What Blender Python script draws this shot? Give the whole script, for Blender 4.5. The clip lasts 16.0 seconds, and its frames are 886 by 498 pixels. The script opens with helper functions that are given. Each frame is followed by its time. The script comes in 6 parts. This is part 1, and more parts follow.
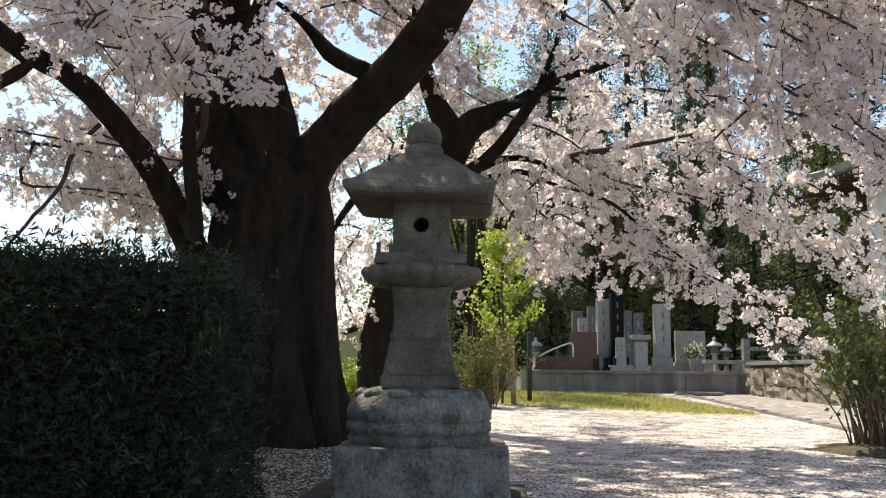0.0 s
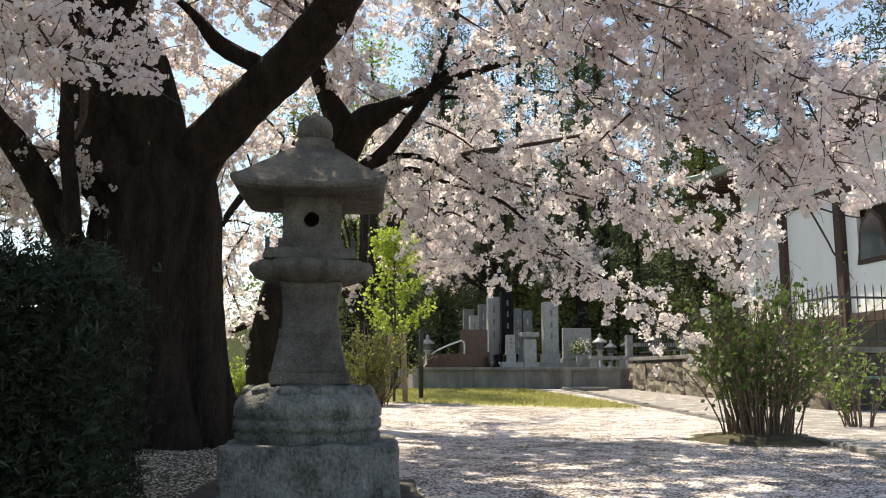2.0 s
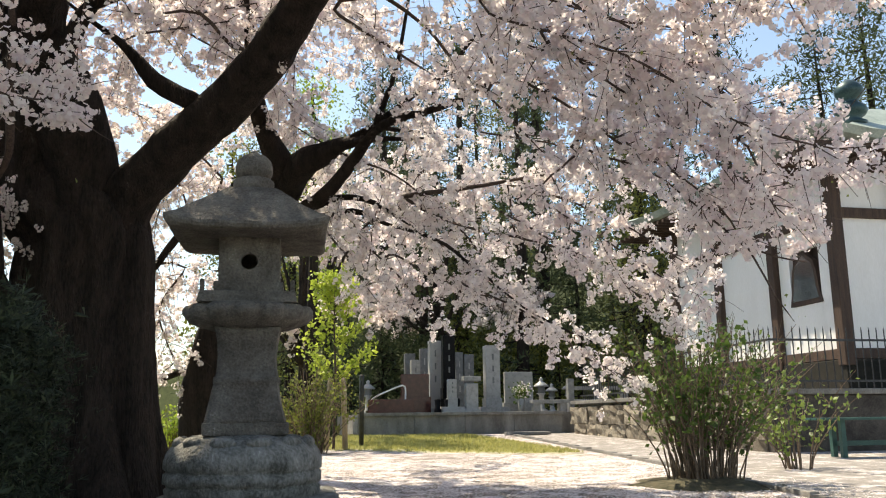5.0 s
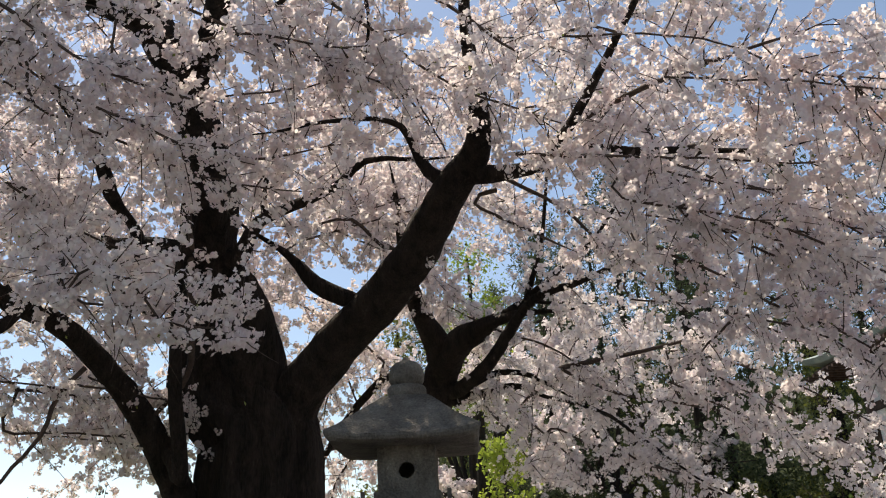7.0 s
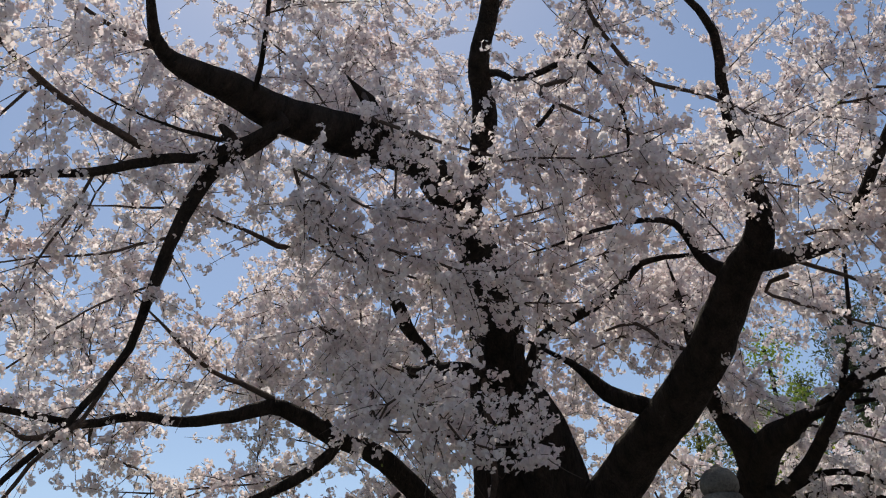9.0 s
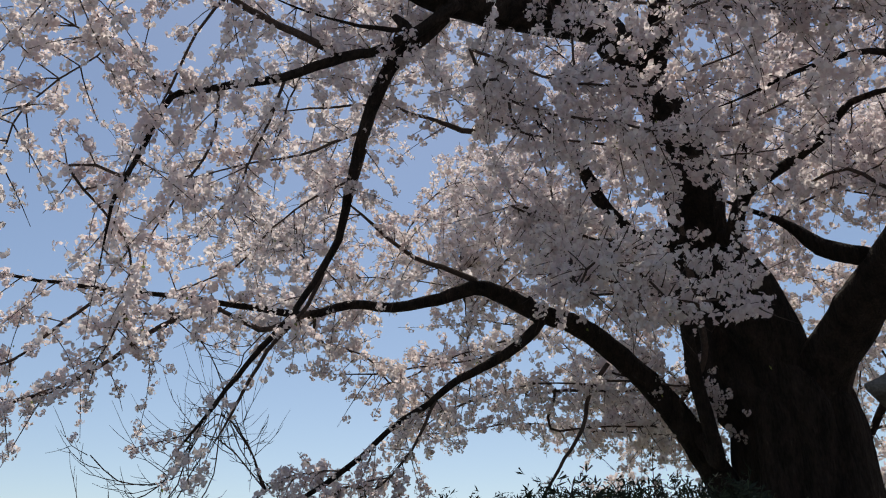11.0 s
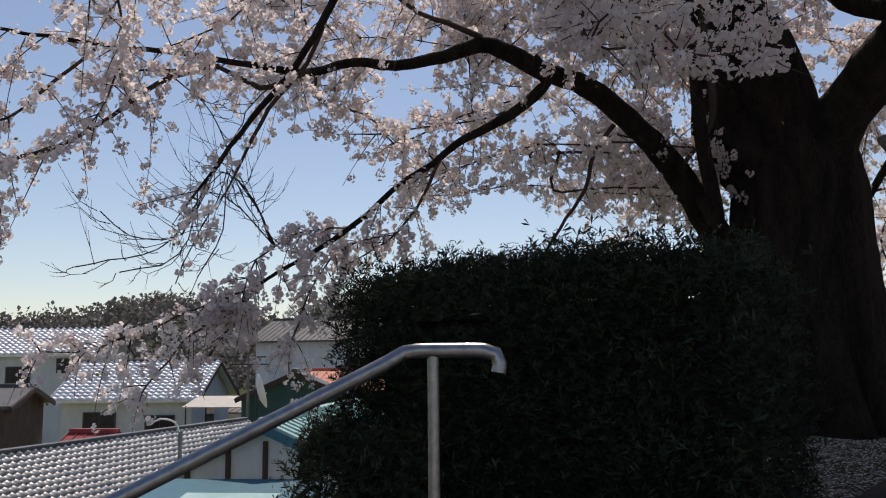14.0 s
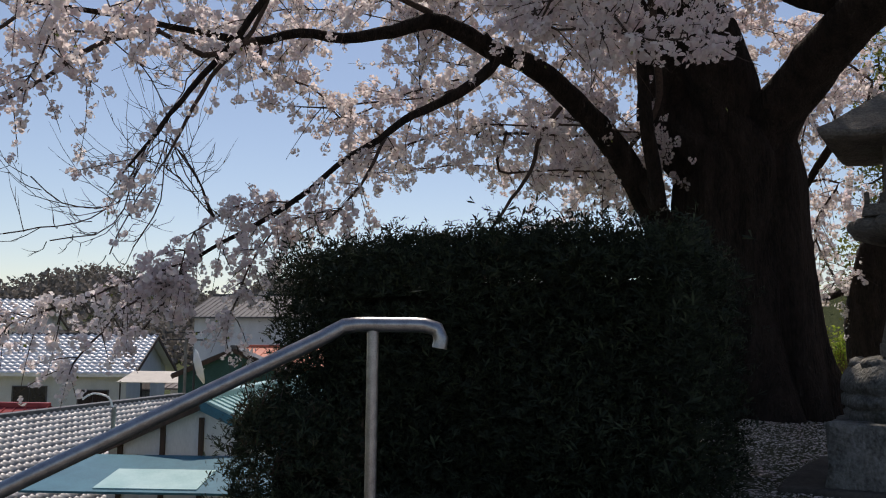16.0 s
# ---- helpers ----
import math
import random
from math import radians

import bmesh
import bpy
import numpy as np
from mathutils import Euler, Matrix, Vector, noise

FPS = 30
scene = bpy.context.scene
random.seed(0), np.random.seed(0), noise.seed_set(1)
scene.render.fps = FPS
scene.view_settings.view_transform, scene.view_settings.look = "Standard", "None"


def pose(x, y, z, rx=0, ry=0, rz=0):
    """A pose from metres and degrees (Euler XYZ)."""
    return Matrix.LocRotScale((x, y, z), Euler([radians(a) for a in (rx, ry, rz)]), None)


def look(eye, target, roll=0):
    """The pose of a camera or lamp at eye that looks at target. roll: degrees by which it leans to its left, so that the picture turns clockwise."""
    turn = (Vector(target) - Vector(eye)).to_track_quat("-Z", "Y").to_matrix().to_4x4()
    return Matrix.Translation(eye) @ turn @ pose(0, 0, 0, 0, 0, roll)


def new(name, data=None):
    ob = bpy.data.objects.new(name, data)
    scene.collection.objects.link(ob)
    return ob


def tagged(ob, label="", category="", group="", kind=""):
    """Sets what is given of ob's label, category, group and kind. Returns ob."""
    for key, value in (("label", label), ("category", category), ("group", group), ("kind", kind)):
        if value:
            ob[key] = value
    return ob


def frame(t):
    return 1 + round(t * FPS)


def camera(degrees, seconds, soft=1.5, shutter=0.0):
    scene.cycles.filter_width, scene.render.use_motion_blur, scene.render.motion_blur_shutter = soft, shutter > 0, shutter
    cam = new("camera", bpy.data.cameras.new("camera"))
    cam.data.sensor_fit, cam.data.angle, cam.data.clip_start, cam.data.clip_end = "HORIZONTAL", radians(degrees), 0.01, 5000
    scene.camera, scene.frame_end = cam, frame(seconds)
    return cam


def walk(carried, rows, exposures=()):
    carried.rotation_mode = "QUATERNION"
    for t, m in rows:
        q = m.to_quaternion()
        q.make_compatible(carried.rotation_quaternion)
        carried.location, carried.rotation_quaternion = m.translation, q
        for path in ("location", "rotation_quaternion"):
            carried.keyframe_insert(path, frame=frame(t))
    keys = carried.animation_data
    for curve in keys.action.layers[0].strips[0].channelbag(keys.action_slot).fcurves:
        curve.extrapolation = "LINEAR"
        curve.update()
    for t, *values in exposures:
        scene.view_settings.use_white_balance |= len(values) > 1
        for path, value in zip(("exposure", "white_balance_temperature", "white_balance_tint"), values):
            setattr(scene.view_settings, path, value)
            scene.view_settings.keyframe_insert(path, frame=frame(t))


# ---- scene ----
cam = camera(55.1, 16.0, soft=1.1)
PATH = [
    (0, pose(-0.006, 0.008, 0.802, 98.38, -0.72, -0.22)),
    (0.5, pose(-0.002, -0.020, 0.796, 98.46, -0.86, -0.33)),
    (1, pose(0.001, -0.015, 0.797, 98.82, -0.88, -0.67)),
    (1.5, pose(0.008, -0.020, 0.791, 99.43, -0.55, -3.38)),
    (2, pose(0.007, 0.016, 0.781, 98.35, 0.00, -7.40)),
    (2.5, pose(0.013, 0.054, 0.767, 97.07, -0.01, -9.25)),
    (3, pose(0.000, 0.064, 0.758, 97.09, 0.51, -11.26)),
    (3.2, pose(-0.004, 0.065, 0.761, 97.10, 0.60, -12.46)),
    (5.3, pose(0.012, 0.181, 0.825, 102.70, 0.53, -10.73)),
    (5.5, pose(0.019, 0.148, 0.860, 103.72, 0.25, -9.90)),
    (6, pose(0.037, 0.108, 0.935, 105.52, 0.06, -7.57)),
    (6.5, pose(0.082, 0.037, 0.995, 108.57, 1.54, -4.05)),
    (7, pose(0.113, -0.012, 1.083, 111.52, 2.34, 0.54)),
    (7.5, pose(0.112, -0.073, 1.111, 115.31, 2.98, 5.44)),
    (8, pose(0.120, -0.079, 1.141, 117.19, 2.05, 10.76)),
    (8.2, pose(0.113, -0.069, 1.135, 118.53, 1.90, 13.07)),
    (10.3, pose(0.081, -0.055, 0.927, 117.88, -1.04, 29.21)),
    (10.5, pose(0.080, -0.012, 0.890, 116.76, -0.80, 30.72)),
    (11, pose(0.056, -0.007, 0.867, 112.88, 0.72, 34.42)),
    (11.5, pose(0.038, 0.003, 0.844, 109.05, 2.03, 35.64)),
    (12, pose(0.038, 0.007, 0.852, 105.63, 1.89, 34.79)),
    (12.5, pose(0.018, 0.023, 0.827, 102.73, 1.45, 35.06)),
    (13, pose(-0.006, 0.045, 0.810, 100.25, 1.24, 33.94)),
    (13.5, pose(-0.014, 0.047, 0.804, 98.37, 1.00, 33.65)),
    (14, pose(-0.030, 0.063, 0.800, 97.46, 0.62, 34.46)),
    (14.5, pose(-0.036, 0.066, 0.796, 96.89, 0.33, 34.34)),
    (15, pose(-0.035, 0.063, 0.796, 96.79, 0.33, 34.55)),
    (15.5, pose(-0.037, 0.068, 0.793, 96.65, 0.22, 34.60)),
    (16, pose(-0.056, 0.108, 0.787, 96.12, -0.47, 30.54)),
]
walk(cam, PATH, [(0.0, 0.7, 7700, 8), (3.2, 0.72, 7800, 7), (5.5, 0.8, 7900, 9), (7.0, 0.15, 7500, 11), (8.2, -0.15, 7100, 11), (10.3, -0.48, 6700, 10), (11.0, -0.48, 6850, 12), (12.5, -0.48, 7000, 15), (14.5, -0.48, 7000, 17), (16.0, -0.45, 7000, 17)])

# ---- world, sun ----
SUN_AZ, SUN_EL = 33.0, 60.0          # degrees: left of +y, above the horizon
sun_way = Vector((-math.sin(radians(SUN_AZ)) * math.cos(radians(SUN_EL)), math.cos(radians(SUN_AZ)) * math.cos(radians(SUN_EL)), math.sin(radians(SUN_EL))))
world = bpy.data.worlds.new("world")
scene.world = world
world.use_nodes = True
wn = world.node_tree
sky = wn.nodes.new("ShaderNodeTexSky")
sky.sky_type, sky.sun_disc = "NISHITA", False
sky.sun_elevation, sky.sun_rotation = radians(SUN_EL), radians(-SUN_AZ)
sky.air_density, sky.dust_density, sky.ozone_density = 1.0, 0.38, 1.4
wn.links.new(sky.outputs[0], wn.nodes["Background"].inputs[0])
wn.nodes["Background"].inputs[1].default_value = 0.15
sun = new("sun", bpy.data.lights.new("sun", "SUN"))
sun.data.energy, sun.data.angle, sun.data.color = 5.0, radians(0.55), (1.0, 0.95, 0.86)
sun.matrix_world = look(sun_way * 60, (0, 0, 0))


# ---- materials ----
def mat(name, c1, c2, rough=0.8, scale=6.0, fine=60.0, bump=0.3, metal=0.0, stretch=(1, 1, 1), c3=None, spec=0.4, vary=0.0, depth=0.02, trans=0.0):
    """Two-scale noise colour with relief; vary: by object or island; trans: light let through leaves."""
    m = bpy.data.materials.new(name)
    m.use_nodes = True
    n, l = m.node_tree.nodes, m.node_tree.links
    b = n["Principled BSDF"]
    co = n.new("ShaderNodeTexCoord")
    mp = n.new("ShaderNodeMapping")
    mp.inputs["Scale"].default_value = stretch
    geo = n.new("ShaderNodeNewGeometry")
    l.new(geo.outputs["Position"], mp.inputs[0])
    a = n.new("ShaderNodeTexNoise")
    a.inputs["Scale"].default_value, a.inputs["Detail"].default_value, a.inputs["Roughness"].default_value = scale, 6, 0.65
    f = n.new("ShaderNodeTexNoise")
    f.inputs["Scale"].default_value, f.inputs["Detail"].default_value = fine, 3
    l.new(mp.outputs[0], a.inputs["Vector"])
    l.new(mp.outputs[0], f.inputs["Vector"])
    r = n.new("ShaderNodeValToRGB")
    r.color_ramp.elements[0].position, r.color_ramp.elements[1].position = 0.33, 0.68
    r.color_ramp.elements[0].color, r.color_ramp.elements[1].color = (*c1, 1), (*c2, 1)
    if c3:
        e = r.color_ramp.elements.new(0.85)
        e.color = (*c3, 1)
    ad = n.new("ShaderNodeMath")
    ad.operation = "MULTIPLY_ADD"
    l.new(f.outputs[0], ad.inputs[0])
    ad.inputs[1].default_value, ad.inputs[2].default_value = 0.5, -0.25
    su = n.new("ShaderNodeMath")
    su.operation = "ADD"
    l.new(a.outputs[0], su.inputs[0])
    l.new(ad.outputs[0], su.inputs[1])
    src = su.outputs[0]
    if vary:
        ob = n.new("ShaderNodeObjectInfo")
        s2 = n.new("ShaderNodeMath")
        s2.operation = "ADD"
        l.new(ob.outputs["Random"], s2.inputs[0])
        l.new(geo.outputs["Random Per Island"], s2.inputs[1])
        s3 = n.new("ShaderNodeMath")
        s3.operation = "MULTIPLY_ADD"
        l.new(s2.outputs[0], s3.inputs[0])
        s3.inputs[1].default_value, s3.inputs[2].default_value = vary, -vary * 0.9
        s4 = n.new("ShaderNodeMath")
        s4.operation = "ADD"
        l.new(src, s4.inputs[0])
        l.new(s3.outputs[0], s4.inputs[1])
        src = s4.outputs[0]
    l.new(src, r.inputs[0])
    l.new(r.outputs[0], b.inputs["Base Color"])
    b.inputs["Roughness"].default_value, b.inputs["Metallic"].default_value = rough, metal
    b.inputs["Specular IOR Level"].default_value = spec
    if bump:
        bu = n.new("ShaderNodeBump")
        bu.inputs["Strength"].default_value, bu.inputs["Distance"].default_value = bump, depth
        l.new(su.outputs[0], bu.inputs["Height"])
        l.new(bu.outputs[0], b.inputs["Normal"])
    if trans:
        t = n.new("ShaderNodeBsdfTranslucent")
        l.new(r.outputs[0], t.inputs[0])
        mx = n.new("ShaderNodeMixShader")
        mx.inputs[0].default_value = trans
        l.new(b.outputs[0], mx.inputs[1])
        l.new(t.outputs[0], mx.inputs[2])
        l.new(mx.outputs[0], n["Material Output"].inputs[0])
    return m


M_BARK = mat("bark", (0.012, 0.009, 0.0075), (0.042, 0.031, 0.025), 0.95, 5, 38, 1.0, stretch=(1.6, 1.6, 0.35), c3=(0.085, 0.078, 0.064), depth=0.08, spec=0.2)
M_TWIG = mat("twig_bark", (0.04, 0.026, 0.022), (0.10, 0.07, 0.055), 0.85, 30, 120, 0.2)
M_PETAL = mat("petal", (0.84, 0.74, 0.745), (0.93, 0.88, 0.865), 0.6, 1.2, 25, 0, vary=0.35, trans=0.58, spec=0.2)
M_CALYX = mat("calyx", (0.16, 0.2, 0.05), (0.3, 0.34, 0.09), 0.6, 9, 50, 0, vary=0.3, trans=0.35)
M_STONE = mat("weathered_granite", (0.066, 0.057, 0.047), (0.17, 0.152, 0.128), 0.95, 5.5, 70, 0.9, c3=(0.38, 0.37, 0.34), depth=0.03)
M_MOSS = mat("mossy_granite", (0.06, 0.06, 0.05), (0.25, 0.245, 0.225), 0.95, 6.5, 60, 0.9, stretch=(1, 1, 0.7), c3=(0.52, 0.52, 0.5), depth=0.03)
M_HEDGE = mat("hedge_leaf", (0.023, 0.03, 0.019), (0.055, 0.07, 0.036), 0.75, 4, 40, 0, c3=(0.075, 0.052, 0.036), vary=0.6, trans=0.15, spec=0.2)
# near-black standing for shade inside the hedges and under the temple floor
M_DEEP_SHADE = mat("deep_shade", (0.008, 0.008, 0.006), (0.02, 0.017, 0.012), 0.95, 8, 40, 0.5)
M_STEEL = mat("brushed_steel", (0.25, 0.25, 0.255), (0.38, 0.38, 0.385), 0.3, 40, 300, 0.05, metal=1.0)
M_LEAF = mat("fresh_leaf", (0.18, 0.27, 0.035), (0.40, 0.48, 0.08), 0.5, 3, 40, 0, vary=0.5, trans=0.5)
M_LEAF_D = mat("shrub_leaf", (0.065, 0.115, 0.024), (0.19, 0.26, 0.06), 0.5, 3, 40, 0, vary=0.5, trans=0.4)
M_CONIFER = mat("conifer_leaf", (0.024, 0.042, 0.018), (0.085, 0.11, 0.045), 0.8, 1, 12, 0, vary=0.5, trans=0.2)
# brown of the bare trees, lightened to paint in the distance haze
M_WOODS = mat("hazy_bare_woods", (0.10, 0.094, 0.085), (0.27, 0.24, 0.21), 0.9, 0.05, 0.6, 0, vary=0.5, trans=0.2)
M_OLIVE = mat("olive_leaf", (0.08, 0.1, 0.02), (0.2, 0.22, 0.05), 0.6, 1, 12, 0, vary=0.5, trans=0.4)
M_CONC = mat("concrete", (0.10, 0.093, 0.083), (0.27, 0.26, 0.24), 0.9, 2.0, 60, 0.3, stretch=(1, 1, 0.4), c3=(0.38, 0.37, 0.35))
M_RUBBLE = mat("rubble_stone", (0.13, 0.11, 0.085), (0.32, 0.28, 0.22), 0.95, 6, 50, 0.9, vary=0.4, depth=0.04)
M_GRAN = mat("grey_granite", (0.21, 0.21, 0.205), (0.36, 0.36, 0.35), 0.45, 8, 250, 0.05, vary=0.3)
M_GRAND = mat("dark_granite", (0.09, 0.095, 0.1), (0.17, 0.175, 0.18), 0.35, 8, 250, 0.05)
M_BLACK = mat("polished_black_granite", (0.005, 0.005, 0.006), (0.012, 0.012, 0.013), 0.3, 9, 300, 0, spec=0.05)
M_MAROON = mat("maroon_granite", (0.045, 0.013, 0.01), (0.09, 0.027, 0.022), 0.2, 9, 250, 0)
M_PLASTER = mat("white_plaster", (0.74, 0.73, 0.70), (0.82, 0.81, 0.79), 0.85, 1.2, 40, 0.1, stretch=(1, 1, 0.3))
M_TIMBER = mat("dark_timber", (0.035, 0.02, 0.014), (0.085, 0.05, 0.034), 0.7, 3, 70, 0.4, stretch=(4, 4, 0.4))
M_COPPER = mat("verdigris_copper", (0.2, 0.255, 0.23), (0.36, 0.415, 0.38), 0.6, 2, 30, 0.15)
M_FINIAL = mat("dark_patina", (0.025, 0.05, 0.055), (0.06, 0.10, 0.1), 0.4, 4, 30, 0.1, metal=0.6)
M_IRON = mat("black_iron", (0.015, 0.016, 0.018), (0.04, 0.042, 0.045), 0.5, 10, 80, 0.1)
M_BENCH = mat("green_paint", (0.012, 0.05, 0.043), (0.03, 0.09, 0.075), 0.5, 5, 60, 0.1)
M_TILE = mat("glazed_grey_tile", (0.25, 0.245, 0.245), (0.42, 0.415, 0.41), 0.45, 2, 40, 0.1, vary=0.35, spec=0.9)
M_TILE_L = mat("silver_roof_tile", (0.74, 0.73, 0.72), (0.86, 0.85, 0.84), 0.52, 1.5, 40, 0.1, metal=0.6, vary=0.3, spec=1.0)
M_DARKROOF = mat("dark_roof", (0.05, 0.05, 0.055), (0.11, 0.105, 0.105), 0.5, 2, 30, 0.1)
M_BROWNROOF = mat("brown_metal_roof", (0.14, 0.115, 0.10), (0.22, 0.185, 0.165), 0.5, 1, 20, 0.1)
M_ORANGE = mat("orange_roof", (0.45, 0.13, 0.08), (0.6, 0.2, 0.12), 0.6, 2, 30, 0.1)
M_REDROOF = mat("red_roof", (0.25, 0.03, 0.035), (0.36, 0.06, 0.06), 0.5, 2, 30, 0.1)
M_AQUA = mat("pale_aqua_metal", (0.28, 0.47, 0.47), (0.42, 0.6, 0.59), 0.4, 1.5, 30, 0.1)
M_BLUE = mat("blue_sheet", (0.02, 0.11, 0.16), (0.04, 0.17, 0.23), 0.45, 1.5, 30, 0.1)
M_GREENWALL = mat("teal_wall", (0.02, 0.07, 0.06), (0.04, 0.10, 0.09), 0.8, 2, 30, 0.1)
M_WALLW = mat("white_house_wall", (0.55, 0.56, 0.57), (0.68, 0.69, 0.7), 0.9, 1, 30, 0.1, stretch=(1, 1, 0.3))
M_BROWNWALL = mat("brown_wall", (0.07, 0.045, 0.035), (0.13, 0.085, 0.065), 0.85, 2, 30, 0.1)
M_GLASS = mat("dark_window", (0.012, 0.013, 0.015), (0.035, 0.035, 0.04), 0.08, 1, 10, 0, spec=0.8)
M_AWN = mat("cream_awning", (0.5, 0.47, 0.42), (0.62, 0.58, 0.52), 0.8, 2, 30, 0.1)
M_WHITE = mat("white_metal", (0.7, 0.7, 0.7), (0.8, 0.8, 0.8), 0.4, 3, 30, 0)
M_STAKE = mat("weathered_stake", (0.22, 0.17, 0.11), (0.38, 0.3, 0.2), 0.8, 6, 60, 0.3, stretch=(3, 3, 0.5))
M_STEM = mat("shrub_stem", (0.085, 0.06, 0.042), (0.2, 0.145, 0.1), 0.8, 20, 90, 0.2)
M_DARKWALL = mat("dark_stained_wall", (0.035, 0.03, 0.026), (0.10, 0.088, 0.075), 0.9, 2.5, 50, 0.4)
M_SOIL = mat("dark_soil", (0.03, 0.03, 0.014), (0.10, 0.085, 0.05), 0.95, 7, 50, 0.8, c3=(0.5, 0.45, 0.43), depth=0.03)
M_GRASSB = mat("grass_blade", (0.20, 0.21, 0.06), (0.42, 0.40, 0.14), 0.6, 2, 20, 0, vary=0.5, trans=0.45)


def ground_material():
    """Trodden earth under fallen petals, lawn, gravel lane and town paving, by place."""
    m = bpy.data.materials.new("petal_strewn_ground")
    m.use_nodes = True
    n, l = m.node_tree.nodes, m.node_tree.links
    b = n["Principled BSDF"]
    b.inputs["Roughness"].default_value, b.inputs["Specular IOR Level"].default_value = 0.95, 0.2
    pos = n.new("ShaderNodeNewGeometry").outputs["Position"]
    sx = n.new("ShaderNodeSeparateXYZ")
    l.new(pos, sx.inputs[0])

    def tex(scale, detail=5, rough=0.6):
        t = n.new("ShaderNodeTexNoise")
        t.inputs["Scale"].default_value, t.inputs["Detail"].default_value, t.inputs["Roughness"].default_value = scale, detail, rough
        l.new(pos, t.inputs["Vector"])
        return t.outputs[0]

    def op(kind, a, c, d=None):
        t = n.new("ShaderNodeMath")
        t.operation = kind
        for i, v in enumerate((a, c, d)):
            if v is None:
                continue
            if isinstance(v, (int, float)):
                t.inputs[i].default_value = v
            else:
                l.new(v, t.inputs[i])
        return t.outputs[0]

    def step(v, lo, hi):
        t = n.new("ShaderNodeMapRange")
        t.interpolation_type = "SMOOTHSTEP"
        l.new(v, t.inputs[0])
        t.inputs[1].default_value, t.inputs[2].default_value = lo, hi
        return t.outputs[0]

    def ramp(v, *stops):
        t = n.new("ShaderNodeValToRGB")
        l.new(v, t.inputs[0])
        for i, (p, c) in enumerate(stops):
            e = t.color_ramp.elements[i] if i < 2 else t.color_ramp.elements.new(p)
            e.position, e.color = p, (*c, 1)
        return t.outputs[0]

    def mix(f, a, c):
        t = n.new("ShaderNodeMix")
        t.data_type = "RGBA"
        l.new(f, t.inputs[0])
        l.new(a, t.inputs[6])
        l.new(c, t.inputs[7])
        return t.outputs[2]
    X, Y = sx.outputs[0], sx.outputs[1]
    big, mid, fine = tex(0.55), tex(4), tex(60, 3)
    earth = ramp(op("ADD", op("MULTIPLY", mid, 0.6), op("MULTIPLY", fine, 0.4)), (0.3, (0.10, 0.082, 0.066)), (0.7, (0.24, 0.205, 0.17)))
    vor = n.new("ShaderNodeTexVoronoi")
    vor.inputs["Scale"].default_value = 42
    l.new(pos, vor.inputs["Vector"])
    dens = op("ADD", op("MULTIPLY_ADD", mid, 1.1, -0.32), op("MULTIPLY", big, 0.55))
    petal = op("LESS_THAN", vor.outputs["Distance"], op("MAXIMUM", dens, 0.1))
    pcol = ramp(vor.outputs["Color"], (0.2, (0.66, 0.57, 0.56)), (0.8, (0.86, 0.80, 0.78)))
    path = mix(op("MULTIPLY", petal, 0.9), earth, pcol)
    grass = ramp(op("ADD", op("MULTIPLY", mid, 0.5), op("MULTIPLY", fine, 0.5)), (0.3, (0.16, 0.175, 0.05)), (0.55, (0.29, 0.28, 0.1)), (0.75, (0.46, 0.42, 0.24)))
    gy = op("ADD", op("MULTIPLY_ADD", X, 0.7, Y), op("MULTIPLY", big, 3.0))
    m1 = op("MULTIPLY", step(gy, 18.9, 20.6), step(X, 5.6, 5.0))
    m2 = op("MULTIPLY", step(op("MULTIPLY_ADD", big, 2.0, Y), 11.6, 13.0), step(X, 0.9, 0.0))
    out = mix(op("MAXIMUM", m1, m2), path, grass)
    lane = ramp(op("ADD", op("MULTIPLY", mid, 0.4), op("MULTIPLY", fine, 0.6)), (0.3, (0.17, 0.155, 0.14)), (0.7, (0.36, 0.335, 0.31)))
    lane = mix(op("MULTIPLY", petal, step(mid, 0.45, 0.75)), lane, pcol)
    kx = op("MULTIPLY_ADD", Y, -0.1, X)
    out = mix(step(kx, 4.48, 4.56), out, lane)
    wild = ramp(op("ADD", op("MULTIPLY", mid, 0.5), op("MULTIPLY", fine, 0.5)), (0.3, (0.022, 0.034, 0.012)), (0.7, (0.07, 0.085, 0.03)))
    out = mix(step(op("ADD", Y, op("MULTIPLY", big, 3)), 30.0, 33.0), out, wild)
    turf = ramp(fine, (0.3, (0.03, 0.034, 0.016)), (0.7, (0.085, 0.085, 0.048)))
    bank = mix(op("MULTIPLY", petal, op("MULTIPLY", step(mid, 0.45, 0.65), 0.3)), turf, pcol)
    out = mix(op("MULTIPLY", step(op("ADD", op("MULTIPLY_ADD", Y, 0.05, X), op("MULTIPLY", mid, 0.5)), 0.1, -0.25), step(Y, 11.6, 10.4)), out, bank)
    bu = n.new("ShaderNodeBump")
    bu.inputs["Strength"].default_value, bu.inputs["Distance"].default_value = 0.6, 0.02
    l.new(op("ADD", op("MULTIPLY", petal, 0.3), fine), bu.inputs["Height"])
    l.new(bu.outputs[0], b.inputs["Normal"])
    l.new(out, b.inputs["Base Color"])
    return m


M_GROUND = ground_material()


# ---- building helpers ----
def thing(name, label, category, at=(0, 0, 0), group="", kind="", turn=0.0):
    ob = new(name)
    ob.matrix_world = pose(*at, 0, 0, turn)
    return tagged(ob, label, category, group, kind)


